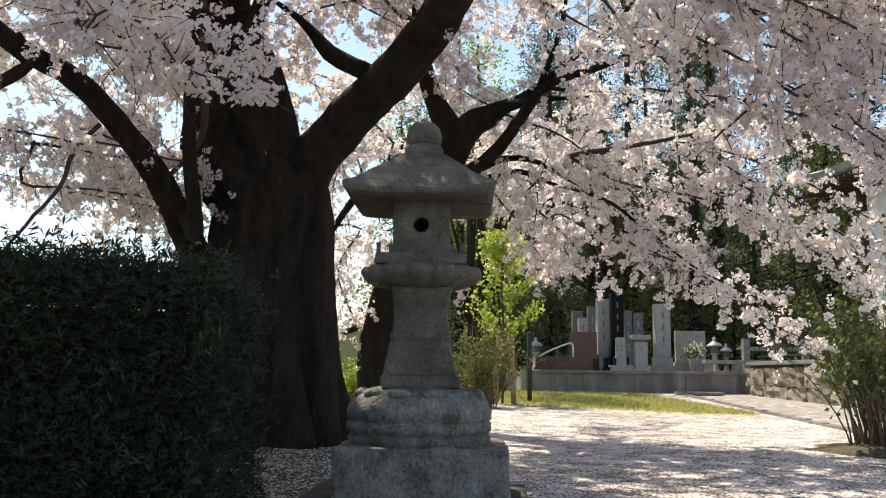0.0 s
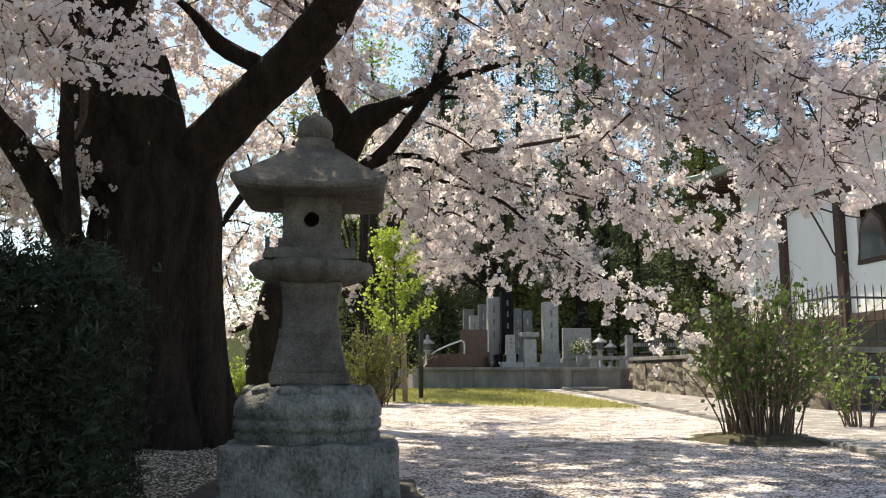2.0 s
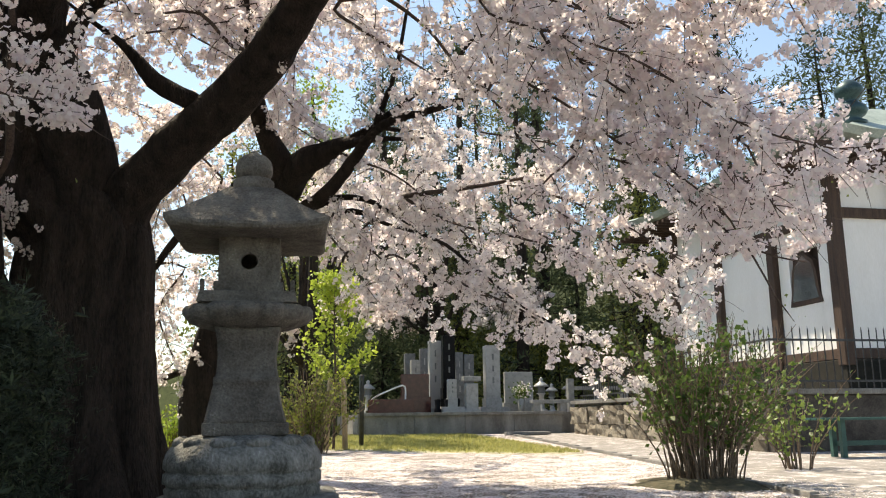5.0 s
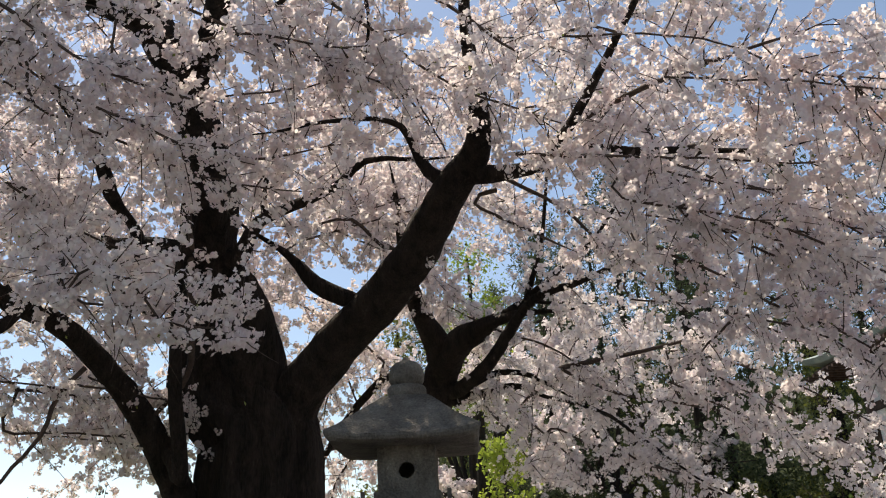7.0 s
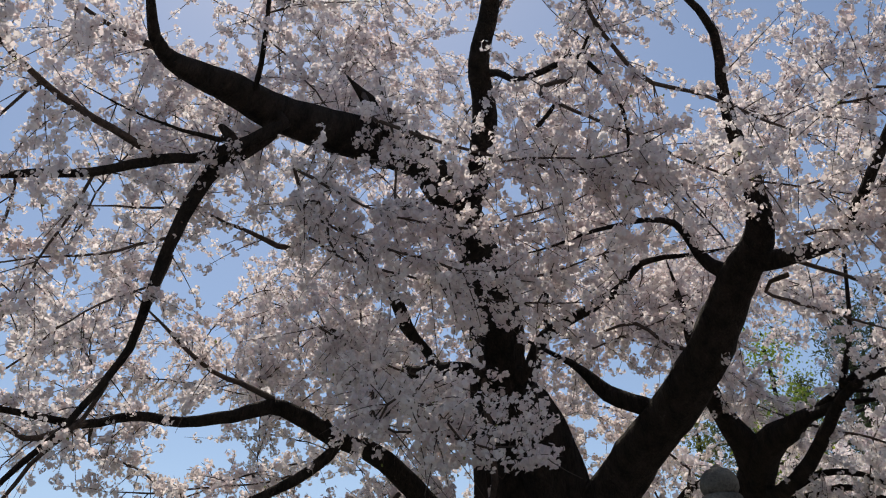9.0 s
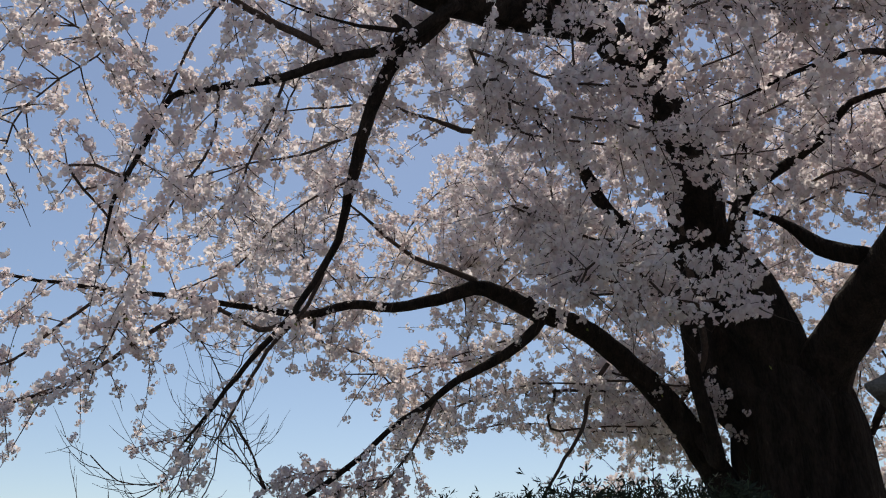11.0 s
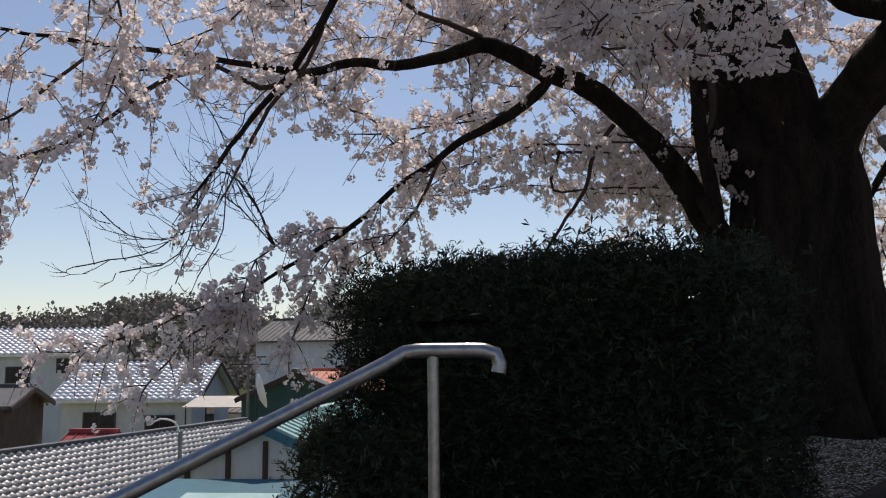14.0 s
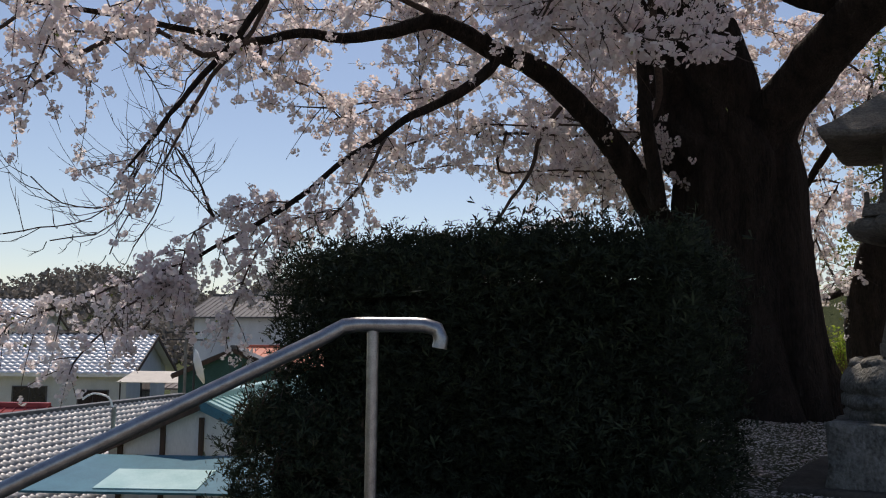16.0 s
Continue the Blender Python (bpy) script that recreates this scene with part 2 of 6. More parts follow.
def part(name, bm, material, parent=None, label="", smooth=False):
    me = bpy.data.meshes.new(name)
    bm.to_mesh(me)
    bm.free()
    me.materials.append(material)
    if smooth:
        me.polygons.foreach_set("use_smooth", [True] * len(me.polygons))
    ob = new(name, me)
    ob.parent = parent
    if label:
        ob["label"] = label
    return ob


def raw(name, verts, faces, material, parent=None, label="", kind="", smooth=False):
    """One mesh from arrays of vertices and equal-sided faces."""
    verts, faces = np.asarray(verts, dtype=np.float32), np.asarray(faces, dtype=np.int32)
    me = bpy.data.meshes.new(name)
    k = faces.shape[1]
    me.vertices.add(len(verts))
    me.vertices.foreach_set("co", verts.ravel())
    me.loops.add(faces.size)
    me.loops.foreach_set("vertex_index", faces.ravel())
    me.polygons.add(len(faces))
    me.polygons.foreach_set("loop_start", np.arange(0, faces.size, k, dtype=np.int32))
    me.update(calc_edges=True)
    if smooth:
        me.polygons.foreach_set("use_smooth", np.ones(len(faces), dtype=bool))
    me.materials.append(material)
    ob = new(name, me)
    ob.parent = parent
    if label:
        ob["label"] = label
    if kind:
        ob["kind"] = kind
    return ob


def box(bm, c, s, bevel=0.0, turn=0.0, taper=1.0):
    """A block with its centre c and size s; taper shrinks its top."""
    r = bmesh.ops.create_cube(bm, size=1.0)
    vs = r["verts"]
    for v in vs:
        k = taper if v.co.z > 0 else 1.0
        v.co = Vector((v.co.x * s[0] * k, v.co.y * s[1] * k, v.co.z * s[2]))
    if bevel:
        es = list({e for v in vs for e in v.link_edges})
        vs = bmesh.ops.bevel(bm, geom=es, offset=bevel, segments=2, affect="EDGES", profile=0.6)["verts"]
    bmesh.ops.transform(bm, matrix=pose(*c, 0, 0, turn), verts=list(vs))
    return bm


def block(name, c, s, material, parent=None, bevel=0.01, turn=0.0, taper=1.0, label=""):
    return part(name, box(bmesh.new(), c, s, bevel, turn, taper), material, parent, label)


def lathe(bm, profile, sides=32, c=(0, 0, 0), lobes=0, lobe=0.0, square=0.0, turn=0.0):
    """A body of rings (radius, z); lobes scallop it, square pulls the rings towards a square."""
    rings = []
    for rad, z in profile:
        ring = []
        for i in range(sides):
            a = 2 * math.pi * i / sides + turn
            k = rad * (1 + (lobe * (abs(math.sin(a * lobes / 2)) - 0.5) if lobes else 0))
            if square:
                q = 1 / max(abs(math.cos(a - turn)), abs(math.sin(a - turn)))
                k *= 1 + (q - 1) * square
            ring.append(bm.verts.new((c[0] + k * math.cos(a), c[1] + k * math.sin(a), c[2] + z)))
        rings.append(ring)
    for p, q in zip(rings, rings[1:]):
        for i in range(sides):
            j = (i + 1) % sides
            bm.faces.new((p[i], p[j], q[j], q[i]))
    bm.faces.new(rings[0][::-1])
    bm.faces.new(rings[-1])
    return bm


def path_points(pts, gap):
    """Catmull-Rom through control points, resampled about every gap metres."""
    P = np.array(pts, float)
    Q = np.vstack([2 * P[0] - P[1], P, 2 * P[-1] - P[-2]])
    out = []
    for i in range(1, len(Q) - 2):
        k = max(1, int(np.linalg.norm(Q[i + 1, :3] - Q[i, :3]) / gap))
        for j in range(k):
            t = j / k
            out.append(0.5 * (2 * Q[i] + (Q[i + 1] - Q[i - 1]) * t + (2 * Q[i - 1] - 5 * Q[i] + 4 * Q[i + 1] - Q[i + 2]) * t * t + (3 * Q[i] - Q[i - 1] - 3 * Q[i + 1] + Q[i + 2]) * t ** 3))
    out.append(P[-1])
    return np.array(out)


def tube_arrays(P, sides, rough=0.0, rng=None):
    """Vertices and quads of a tube along P (x, y, z, r)."""
    n = len(P)
    T = np.gradient(P[:, :3], axis=0)
    T /= np.linalg.norm(T, axis=1, keepdims=True) + 1e-9
    up = np.where(np.abs(T[:, 2:3]) > 0.9, np.array([[1.0, 0, 0]]), np.array([[0, 0, 1.0]]))
    U = np.cross(T, up)
    for i in range(1, n):
        u = U[i - 1] - T[i] * (U[i - 1] @ T[i])
        U[i] = u
    U /= np.linalg.norm(U, axis=1, keepdims=True) + 1e-9
    V = np.cross(T, U)
    a = np.linspace(0, 2 * np.pi, sides, endpoint=False)
    R = P[:, 3:4] * np.ones((1, sides))
    if rough and rng is not None:
        R = R * (1 + rough * (rng.random((n, sides)) - 0.5) + rough * 0.7 * np.sin(a * 3 + rng.random() * 6)[None, :])
    ring = P[:, None, :3] + R[:, :, None] * (np.cos(a)[None, :, None] * U[:, None] + np.sin(a)[None, :, None] * V[:, None])
    i, j = np.meshgrid(np.arange(n - 1), np.arange(sides), indexing="ij")
    k = (j + 1) % sides
    F = np.stack([i * sides + j, i * sides + k, (i + 1) * sides + k, (i + 1) * sides + j], -1).reshape(-1, 4)
    return ring.reshape(-1, 3), F


def pipe(name, pts, material, parent, sides=12, gap=0.04, label=""):
    v, f = tube_arrays(path_points(pts, gap), sides)
    return raw(name, v, f, material, parent, label, smooth=True)


def turns(n, rng):
    """n random rotation matrices."""
    q = rng.normal(size=(n, 4))
    q /= np.linalg.norm(q, axis=1, keepdims=True)
    w, x, y, z = q.T
    return np.stack([1 - 2 * (y * y + z * z), 2 * (x * y - w * z), 2 * (x * z + w * y), 2 * (x * y + w * z), 1 - 2 * (x * x + z * z), 2 * (y * z - w * x),
                     2 * (x * z - w * y), 2 * (y * z + w * x), 1 - 2 * (x * x + y * y)], -1).reshape(n, 3, 3)


def leaves(centres, size, rng, shape="leaf", flat=0.0):
    """Small folded leaves (two triangles each) at the centres, turned at random."""
    n = len(centres)
    base = np.array([[0, 0, 0], [0.36, 0.5, 0.1], [0, 1, 0], [-0.36, 0.5, 0.1]]) if shape == "leaf" else np.array([[0, 0, 0], [0.12, 0.5, 0.03], [0, 1, 0], [-0.12, 0.5, 0.03]])
    S = size * (0.6 + 0.8 * rng.random(n))
    V = np.einsum("nij,kj->nki", turns(n, rng), base) * S[:, None, None]
    if flat:
        V[:, :, 2] *= 1 - flat
    V += np.asarray(centres)[:, None]
    F = (np.arange(n)[:, None, None] * 4 + np.array([[0, 1, 2], [0, 2, 3]])[None]).reshape(-1, 3)
    return V.reshape(-1, 3), F


# ---- ground ----
EDGE = Vector((-1.37, 1.98))         # head of the stairs, beside the handrail
DOWN = Vector((-0.737, -0.676))      # way in which the stairs go down


def sstep(v, a, b):
    t = np.clip((np.asarray(v, float) - a) / (b - a), 0, 1)
    return t * t * (3 - 2 * t)


def height(x, y):
    x, y = np.asarray(x, float), np.asarray(y, float)
    s = (x - EDGE.x) * DOWN.x + (y - EDGE.y) * DOWN.y
    z = np.clip(y - 5.5, 0, 26) * 0.018
    s2 = (x + 3.4) * -0.97 + (y - 3.4) * 0.25
    s = np.maximum(s, np.where(y < 60, s2, 0))
    z = z - np.clip(s - 0.1, 0, 9.6) * 0.8 * sstep(-x, -8, -2)
    w = (x - EDGE.x) * 0.676 - (y - EDGE.y) * 0.737
    z = z - 0.4 * sstep(s, -0.35, 0.0) * sstep(w, -0.5, -0.1) * (1 - sstep(w, 2.7, 3.1)) * (1 - sstep(s, 5.0, 6.0))
    hill = sstep(y - 0.25 * x, 30, 75) * sstep(x, -14, 8) * 17
    far = sstep(np.hypot(x, y), 190, 330) * 16 * (1 + 0.12 * np.sin(x * 0.021 + 1) + 0.55 * np.exp(-((np.arctan2(-x, y) - 0.92) / 0.075) ** 2))
    return z + hill + far


def axis(reach, near, dense):
    a = [0.0]
    while a[-1] < reach:
        a.append(a[-1] + (dense if a[-1] < near else dense + (a[-1] - near) * 0.12))
    return np.array([-v for v in a[:0:-1]] + a)


gx, gy = axis(1500, 14, 0.4), axis(1500, 14, 0.4) + 6
GX, GY = np.meshgrid(gx, gy, indexing="ij")
nx, ny = GX.shape
gi, gj = np.meshgrid(np.arange(nx - 1), np.arange(ny - 1), indexing="ij")
gf = np.stack([gi * ny + gj, (gi + 1) * ny + gj, (gi + 1) * ny + gj + 1, gi * ny + gj + 1], -1).reshape(-1, 4)
tagged(raw("ground", np.stack([GX, GY, height(GX, GY)], -1).reshape(-1, 3), gf, M_GROUND, smooth=True),
       "earth and lawn strewn with fallen pale pink petals", "ground", kind="structure")


# ---- cherry trees ----
RNG = np.random.default_rng(7)


def tree(name, label, at):
    return {"ob": thing(name, label, "tree", at), "at": np.array(at, float), "twig": [], "count": 0, "flower": [], "size": [], "leaf": [], "skel": []}


def limb(tr, pts, dens, length, droop, taper=True, bare=False):
    """A tapering limb through (x, y, z, radius), with dens flowering side twigs to the metre."""
    pts = [tuple(p) for p in pts]
    reach = [np.linalg.norm(np.subtract(q[:3], pts[0][:3])) for q in tr["skel"]]
    if reach and min(reach) > 0.2:
        q = tr["skel"][int(np.argmin(reach))]
        mid = (np.add(q[:3], pts[0][:3]) / 2 + np.array([0, 0, 0.12 * min(reach)]))
        pts = [(*q[:3], min(q[3], pts[0][3] * 1.3)), (*mid, pts[0][3] * 1.1)] + pts
    if pts[-1][3] > 0.011 and taper:
        d = np.subtract(pts[-1][:3], pts[-2][:3])
        d = d / np.linalg.norm(d) * min(0.9, 22 * pts[-1][3])
        pts.append((*(np.add(pts[-1][:3], d) + np.array([0, 0, 0.04])), 0.004))
    P = path_points(pts, 0.12)
    tr["skel"] += [tuple(p) for p in P[::3] if p[3] > 0.013]
    wob = np.cumsum(RNG.normal(size=(len(P), 3)), axis=0)
    wob -= np.linspace(0, 1, len(P))[:, None] * wob[-1]
    P[:, :3] += (0.006 if pts[0][3] > 0.02 else 0.011) * wob
    big = P[0, 3] > 0.045
    S = P.copy()
    S[:, 3] *= 0.55 + 0.45 * np.clip((P[:, 3] - 0.015) / 0.07, 0, 1)
    if big:
        v, f = tube_arrays(S, 12, 0.10, RNG)
        raw("limb", v - tr["at"], f, M_BARK, tr["ob"], smooth=True)
    else:
        v, f = tube_arrays(S, 6, 0.08, RNG)
        tr["twig"].append((v, f))
    if bare:
        bare_twigs(tr, P)
        return
    seg = np.linalg.norm(np.diff(P[:, :3], axis=0), axis=1)
    first = int(np.argmax(P[:, 3] < 0.062)) if (P[:, 3] < 0.062).any() else len(P) - 2
    n = int(dens * seg[first:].sum() * (1.3 if pts[0][0] < -3.2 else 1.0))
    if not n:
        return
    T = np.gradient(P[:, :3], axis=0)
    T /= np.linalg.norm(T, axis=1, keepdims=True)
    for _ in range(n):
        i = first + min(len(P) - first - 1, int((len(P) - first) * RNG.random() ** 0.8))
        d = RNG.normal(size=3)
        d -= T[i] * (d @ T[i]) * 0.6
        d = d / np.linalg.norm(d) + 0.55 * T[i]
        d /= np.linalg.norm(d)
        ln = length * (0.45 + 0.9 * RNG.random())
        k = 5
        u = np.linspace(0, 1, k)[:, None]
        bend = RNG.normal(size=3) * 0.16
        Q = P[i, :3] + d * ln * u + (bend - np.array([0, 0, droop * 1.6])) * ln * u ** 2
        rad = np.linspace(min(0.0065, P[i, 3] * 0.8), 0.0022, k)[:, None]
        v, f = tube_arrays(np.hstack([Q, rad]), 3)
        tr["twig"].append((v, f))
        m = max(2, int(ln / 0.06))
        w = (RNG.random(m) * 0.85 + 0.15) * (k - 1)
        a = np.minimum(w.astype(int), k - 2)
        c = Q[a] + (Q[a + 1] - Q[a]) * (w - a)[:, None]
        tr["flower"].append(c + RNG.normal(size=c.shape) * 0.022)
        tr["leaf"].append(c[: max(1, m // 4)] + RNG.normal(size=(max(1, m // 4), 3)) * 0.03)
    thin = P[P[:, 3] < 0.028, :3]
    if len(thin) > 2:
        m = int(len(thin) * 1.2)
        tr["flower"].append(thin[RNG.integers(0, len(thin), m)] + RNG.normal(size=(m, 3)) * 0.035)


def bare_twigs(tr, P):
    """Leafless side twigs along a branch, sweeping out and curling up at their tips, each forking once or twice."""
    T = np.gradient(P[:, :3], axis=0)
    T /= np.linalg.norm(T, axis=1, keepdims=True)
    for i in range(2, len(P)):
        for _ in range(1 + int(RNG.random() < 0.4)):
            d = T[i] * 0.7 + RNG.normal(size=3) * 0.6
            d /= np.linalg.norm(d)
            ln = 0.2 + 0.45 * RNG.random() ** 1.5
            u = np.linspace(0, 1, 6)[:, None]
            Q = P[i, :3] + d * ln * u + np.array([0, 0, 0.6 * ln]) * u ** 2.2 + np.cumsum(RNG.normal(size=(6, 3)) * 0.012, axis=0)
            tr["twig"].append(tube_arrays(np.hstack([Q, np.linspace(0.0042, 0.0015, 6)[:, None]]), 3))
            for j in (2, 3):
                e = d + RNG.normal(size=3) * 0.5
                W = Q[j] + e * ln * 0.4 * u[:4] + np.array([0, 0, 0.25 * ln]) * u[:4] ** 2
                tr["twig"].append(tube_arrays(np.hstack([W, np.linspace(0.003, 0.0013, 4)[:, None]]), 3))


def posy(rng, flowers=9):
    """One umbel of blossom: cupped five-sided flowers round a point."""
    ang = np.arange(5) * 2 * math.pi / 5
    cup = np.column_stack([0.0172 * np.cos(ang), 0.0172 * np.sin(ang), 0.0045 * np.cos(ang * 2)])
    R = turns(flowers, rng)
    V = np.einsum("nij,kj->nki", R, cup) * (0.75 + 0.5 * rng.random((flowers, 1, 1)))
    V += R[:, None, :, 2] * (0.016 + 0.036 * rng.random((flowers, 1, 1)))
    return V.reshape(-1, 3), np.arange(flowers * 5).reshape(-1, 5)


POSIES = [posy(np.random.default_rng(50 + i), 8 + i % 4) for i in range(10)]


def finish(tr, scale=1.0, keep=1.0, name="blossom", clear=None):
    """Join a tree's twigs, and set an umbel at every place that was marked for one."""
    off, vs, fs = 0, [], []
    for v, f in tr["twig"]:
        if clear and len(v) < 40 and not clear(*v.mean(axis=0)):
            continue
        vs.append(v)
        fs.append(f + off)
        off += len(v)
    if vs:
        raw("twig_growth", np.concatenate(vs) - tr["at"], np.concatenate(fs), M_TWIG, tr["ob"], kind="stuff", smooth=True)
    C = np.concatenate(tr["flower"])
    if clear:
        C = C[[clear(*c) for c in C]]
    if keep < 1:
        C = C[RNG.random(len(C)) < keep]
    pick = RNG.integers(0, len(POSIES), len(C))
    off, vs, fs = 0, [], []
    for k, (v, f) in enumerate(POSIES):
        c = C[pick == k]
        R = turns(len(c), RNG)
        s = scale * (0.8 + 0.5 * RNG.random((len(c), 1, 1)))
        W = np.einsum("nij,kj->nki", R, v) * s + c[:, None]
        vs.append(W.reshape(-1, 3))
        fs.append((off + np.arange(len(c))[:, None, None] * len(v) + f[None]).reshape(-1, 5))
        off += len(c) * len(v)
    raw(name, np.concatenate(vs) - tr["at"], np.concatenate(fs), M_PETAL, tr["ob"], "pale pink five-petalled cherry blossom", "stuff")
    if tr["leaf"]:
        c = np.concatenate(tr["leaf"])
        c = c[RNG.random(len(c)) < 0.35]
        v, f = leaves(c, 0.028 * scale, RNG)
        raw("young_leaves", v - tr["at"], f, M_CALYX, tr["ob"], "small young green leaves among the blossom", "stuff")


def trunk(tr, pts, sides=84, folds=7, depth=0.13, parent_name="trunk"):
    """A furrowed old trunk along (x, y, z, radius), with buttressed roots at the foot."""
    P = path_points(pts, 0.05)
    v, f = tube_arrays(P, sides)
    v = v.reshape(len(P), sides, 3)
    a = np.linspace(0, 2 * np.pi, sides, endpoint=False)
    base = P[0, 2]
    for i in range(len(P)):
        c = P[i, :3]
        h = P[i, 2] - base
        k = 1 + depth * np.sin(folds * a + 0.5 * np.sin(h * 1.3) + 1.0) * (0.55 + 0.9 * np.exp(-h * 1.1)) + 0.05 * np.sin(3 * a + h * 0.8)
        k += 0.028 * np.sin(17 * a + 2.2 * np.sin(h * 2.1)) + RNG.normal(size=sides) * 0.004
        k += [0.05 * noise.noise((p[0] * 6, p[1] * 6, p[2] * 1.6)) + 0.03 * noise.noise((p[0] * 14, p[1] * 14, p[2] * 4)) for p in v[i]]
        v[i] = c + (v[i] - c) * k[:, None]
    return raw(parent_name, v.reshape(-1, 3) - tr["at"], f, M_BARK, tr["ob"], "dark furrowed bark", smooth=True)


MAIN = tree("cherry_tree", "huge old cherry tree in full pale pink bloom, dark furrowed trunk", (-1.85, 9.35, 0.05))
trunk(MAIN, [(-1.75, 9.35, -0.15, 0.92), (-1.77, 9.35, 0.25, 0.77), (-1.8, 9.35, 0.8, 0.66), (-1.84, 9.33, 1.5, 0.61), (-1.88, 9.3, 2.2, 0.61), (-1.9, 9.2, 2.75, 0.58), (-2.38, 9.12, 3.2, 0.452), (-2.33, 8.78, 3.74, 0.354), (-2.26, 8.18, 4.42, 0.286), (-2.16, 7.83, 4.79, 0.244)])
trunk(MAIN, [(-1.34, 9.12, -0.05, 0.42), (-1.36, 9.1, 0.5, 0.32), (-1.4, 9.08, 1.2, 0.28), (-1.43, 9.05, 1.9, 0.27), (-1.44, 9.03, 2.35, 0.27), (-1.46, 9.03, 2.62, 0.24), (-1.52, 9.05, 2.82, 0.15), (-1.6, 9.1, 2.9, 0.04)], 48, 5, 0.14, "buttress")
LEAN = tree("leaning_cherry_tree", "leaning dark cherry tree in full pale bloom on the lawn", (-0.95, 12.6, 0.12))
# main cherry tree: limbs from the fork outwards
limb(MAIN, [(-2.26, 8.22, 4.31, 0.274), (-2.16, 7.83, 4.79, 0.244), (-2.18, 6.98, 5.48, 0.205), (-2.34, 6.44, 5.83, 0.184), (-2.47, 6.02, 5.96, 0.174)], 1, 0.5, 0.15)
limb(MAIN, [(-2.42, 6.19, 5.94, 0.198), (-2.82, 5.66, 5.87, 0.201), (-3.18, 5.09, 5.79, 0.173), (-3.42, 4.39, 5.68, 0.126), (-3.52, 3.79, 5.53, 0.069), (-3.37, 3.42, 5.65, 0.044), (-2.99, 2.99, 5.8, 0.025)], 3, 0.7, 0.15)
limb(MAIN, [(-2.2, 6.94, 5.52, 0.148), (-1.75, 6.38, 6.16, 0.122), (-1.61, 5.89, 6.63, 0.099), (-1.3, 5.35, 7.1, 0.076), (-1.19, 4.58, 7.62, 0.048)], 8, 0.8, 0.15)
limb(MAIN, [(-2.45, 6.8, 5.42, 0.056), (-2.03, 6.57, 5.6, 0.044), (-1.06, 6, 5.87, 0.031), (-0.52, 5.35, 6.11, 0.02)], 9, 0.7, 0.15)
limb(MAIN, [(-1.7, 9.1, 2.57, 0.30), (-1.38, 8.86, 3.06, 0.262), (-0.71, 8.3, 3.6, 0.236), (-0.11, 7.59, 3.99, 0.205), (0.28, 7.09, 4.45, 0.173), (0.51, 6.76, 4.65, 0.133), (0.54, 6.39, 4.91, 0.089), (0.43, 5.7, 5.41, 0.057), (0.41, 5.24, 5.67, 0.046), (0.2, 4.81, 5.85, 0.032)], 2, 0.5, 0.15)
limb(MAIN, [(0.39, 6.94, 4.53, 0.103), (0.72, 6.73, 4.45, 0.075), (1.07, 6.49, 4.4, 0.069), (1.34, 6.23, 4.38, 0.057), (1.71, 5.99, 4.24, 0.046), (2.08, 5.73, 4.08, 0.036), (2.41, 5.35, 3.88, 0.022)], 5, 0.6, 0.15)
limb(MAIN, [(1.11, 6.39, 4.37, 0.058), (1.34, 5.98, 4.62, 0.052), (1.58, 5.39, 4.9, 0.041), (1.75, 4.93, 5.11, 0.031), (1.86, 4.53, 5.22, 0.021), (1.94, 4.04, 5.38, 0.016)], 8, 0.7, 0.15)
limb(MAIN, [(1.35, 6.02, 4.56, 0.038), (1.8, 5.55, 4.56, 0.032), (2.09, 5.24, 4.5, 0.026), (2.46, 4.79, 4.37, 0.017)], 8, 0.7, 0.15)
limb(MAIN, [(2.08, 5.84, 4.15, 0.032), (2.51, 5.47, 4.08, 0.031), (2.93, 5.07, 3.97, 0.022), (3.25, 4.69, 3.85, 0.017)], 9, 0.7, 0.15)
limb(MAIN, [(0.67, 6.86, 4.5, 0.031), (1.3, 7.22, 4.28, 0.026), (1.73, 7.48, 3.97, 0.022), (2.31, 7.53, 3.41, 0.016)], 6, 0.6, 0.15)
limb(MAIN, [(0.67, 7.01, 4.41, 0.036), (0.46, 7.17, 4.35, 0.026), (1.11, 7.53, 4.13, 0.022)], 3, 0.4, 0.15)
limb(MAIN, [(0.29, 7.07, 4.49, 0.094), (0.05, 7.09, 4.68, 0.069), (-0.2, 6.89, 5.06, 0.042), (-0.71, 6.73, 5.05, 0.031), (-1.23, 6.62, 4.89, 0.021)], 9, 0.6, 0.15)
limb(MAIN, [(-0.79, 8.16, 3.78, 0.092), (-1.14, 8.26, 3.99, 0.088), (-1.43, 8.31, 4.32, 0.054), (-1.83, 8.22, 4.59, 0.03)], 6, 0.6, 0.15)
limb(MAIN, [(-0.05, 7.58, 4.07, 0.033), (-0.42, 7.64, 4.14, 0.027), (-0.72, 7.61, 4.42, 0.028), (-1.18, 7.66, 4.41, 0.017)], 6, 0.5, 0.15)
limb(MAIN, [(-1.94, 8.02, 4.21, 0.094), (-1.66, 7.74, 4.5, 0.069), (-1.15, 7.56, 4.64, 0.062), (-0.79, 7.45, 4.76, 0.056), (-0.56, 7.29, 4.89, 0.044), (-0.04, 7.14, 4.81, 0.027)], 4, 0.5, 0.15)
limb(MAIN, [(-1.6, 7.76, 4.5, 0.046), (-1.59, 7.62, 4.81, 0.04), (-1.37, 7.3, 5.08, 0.023)], 4, 0.5, 0.15)
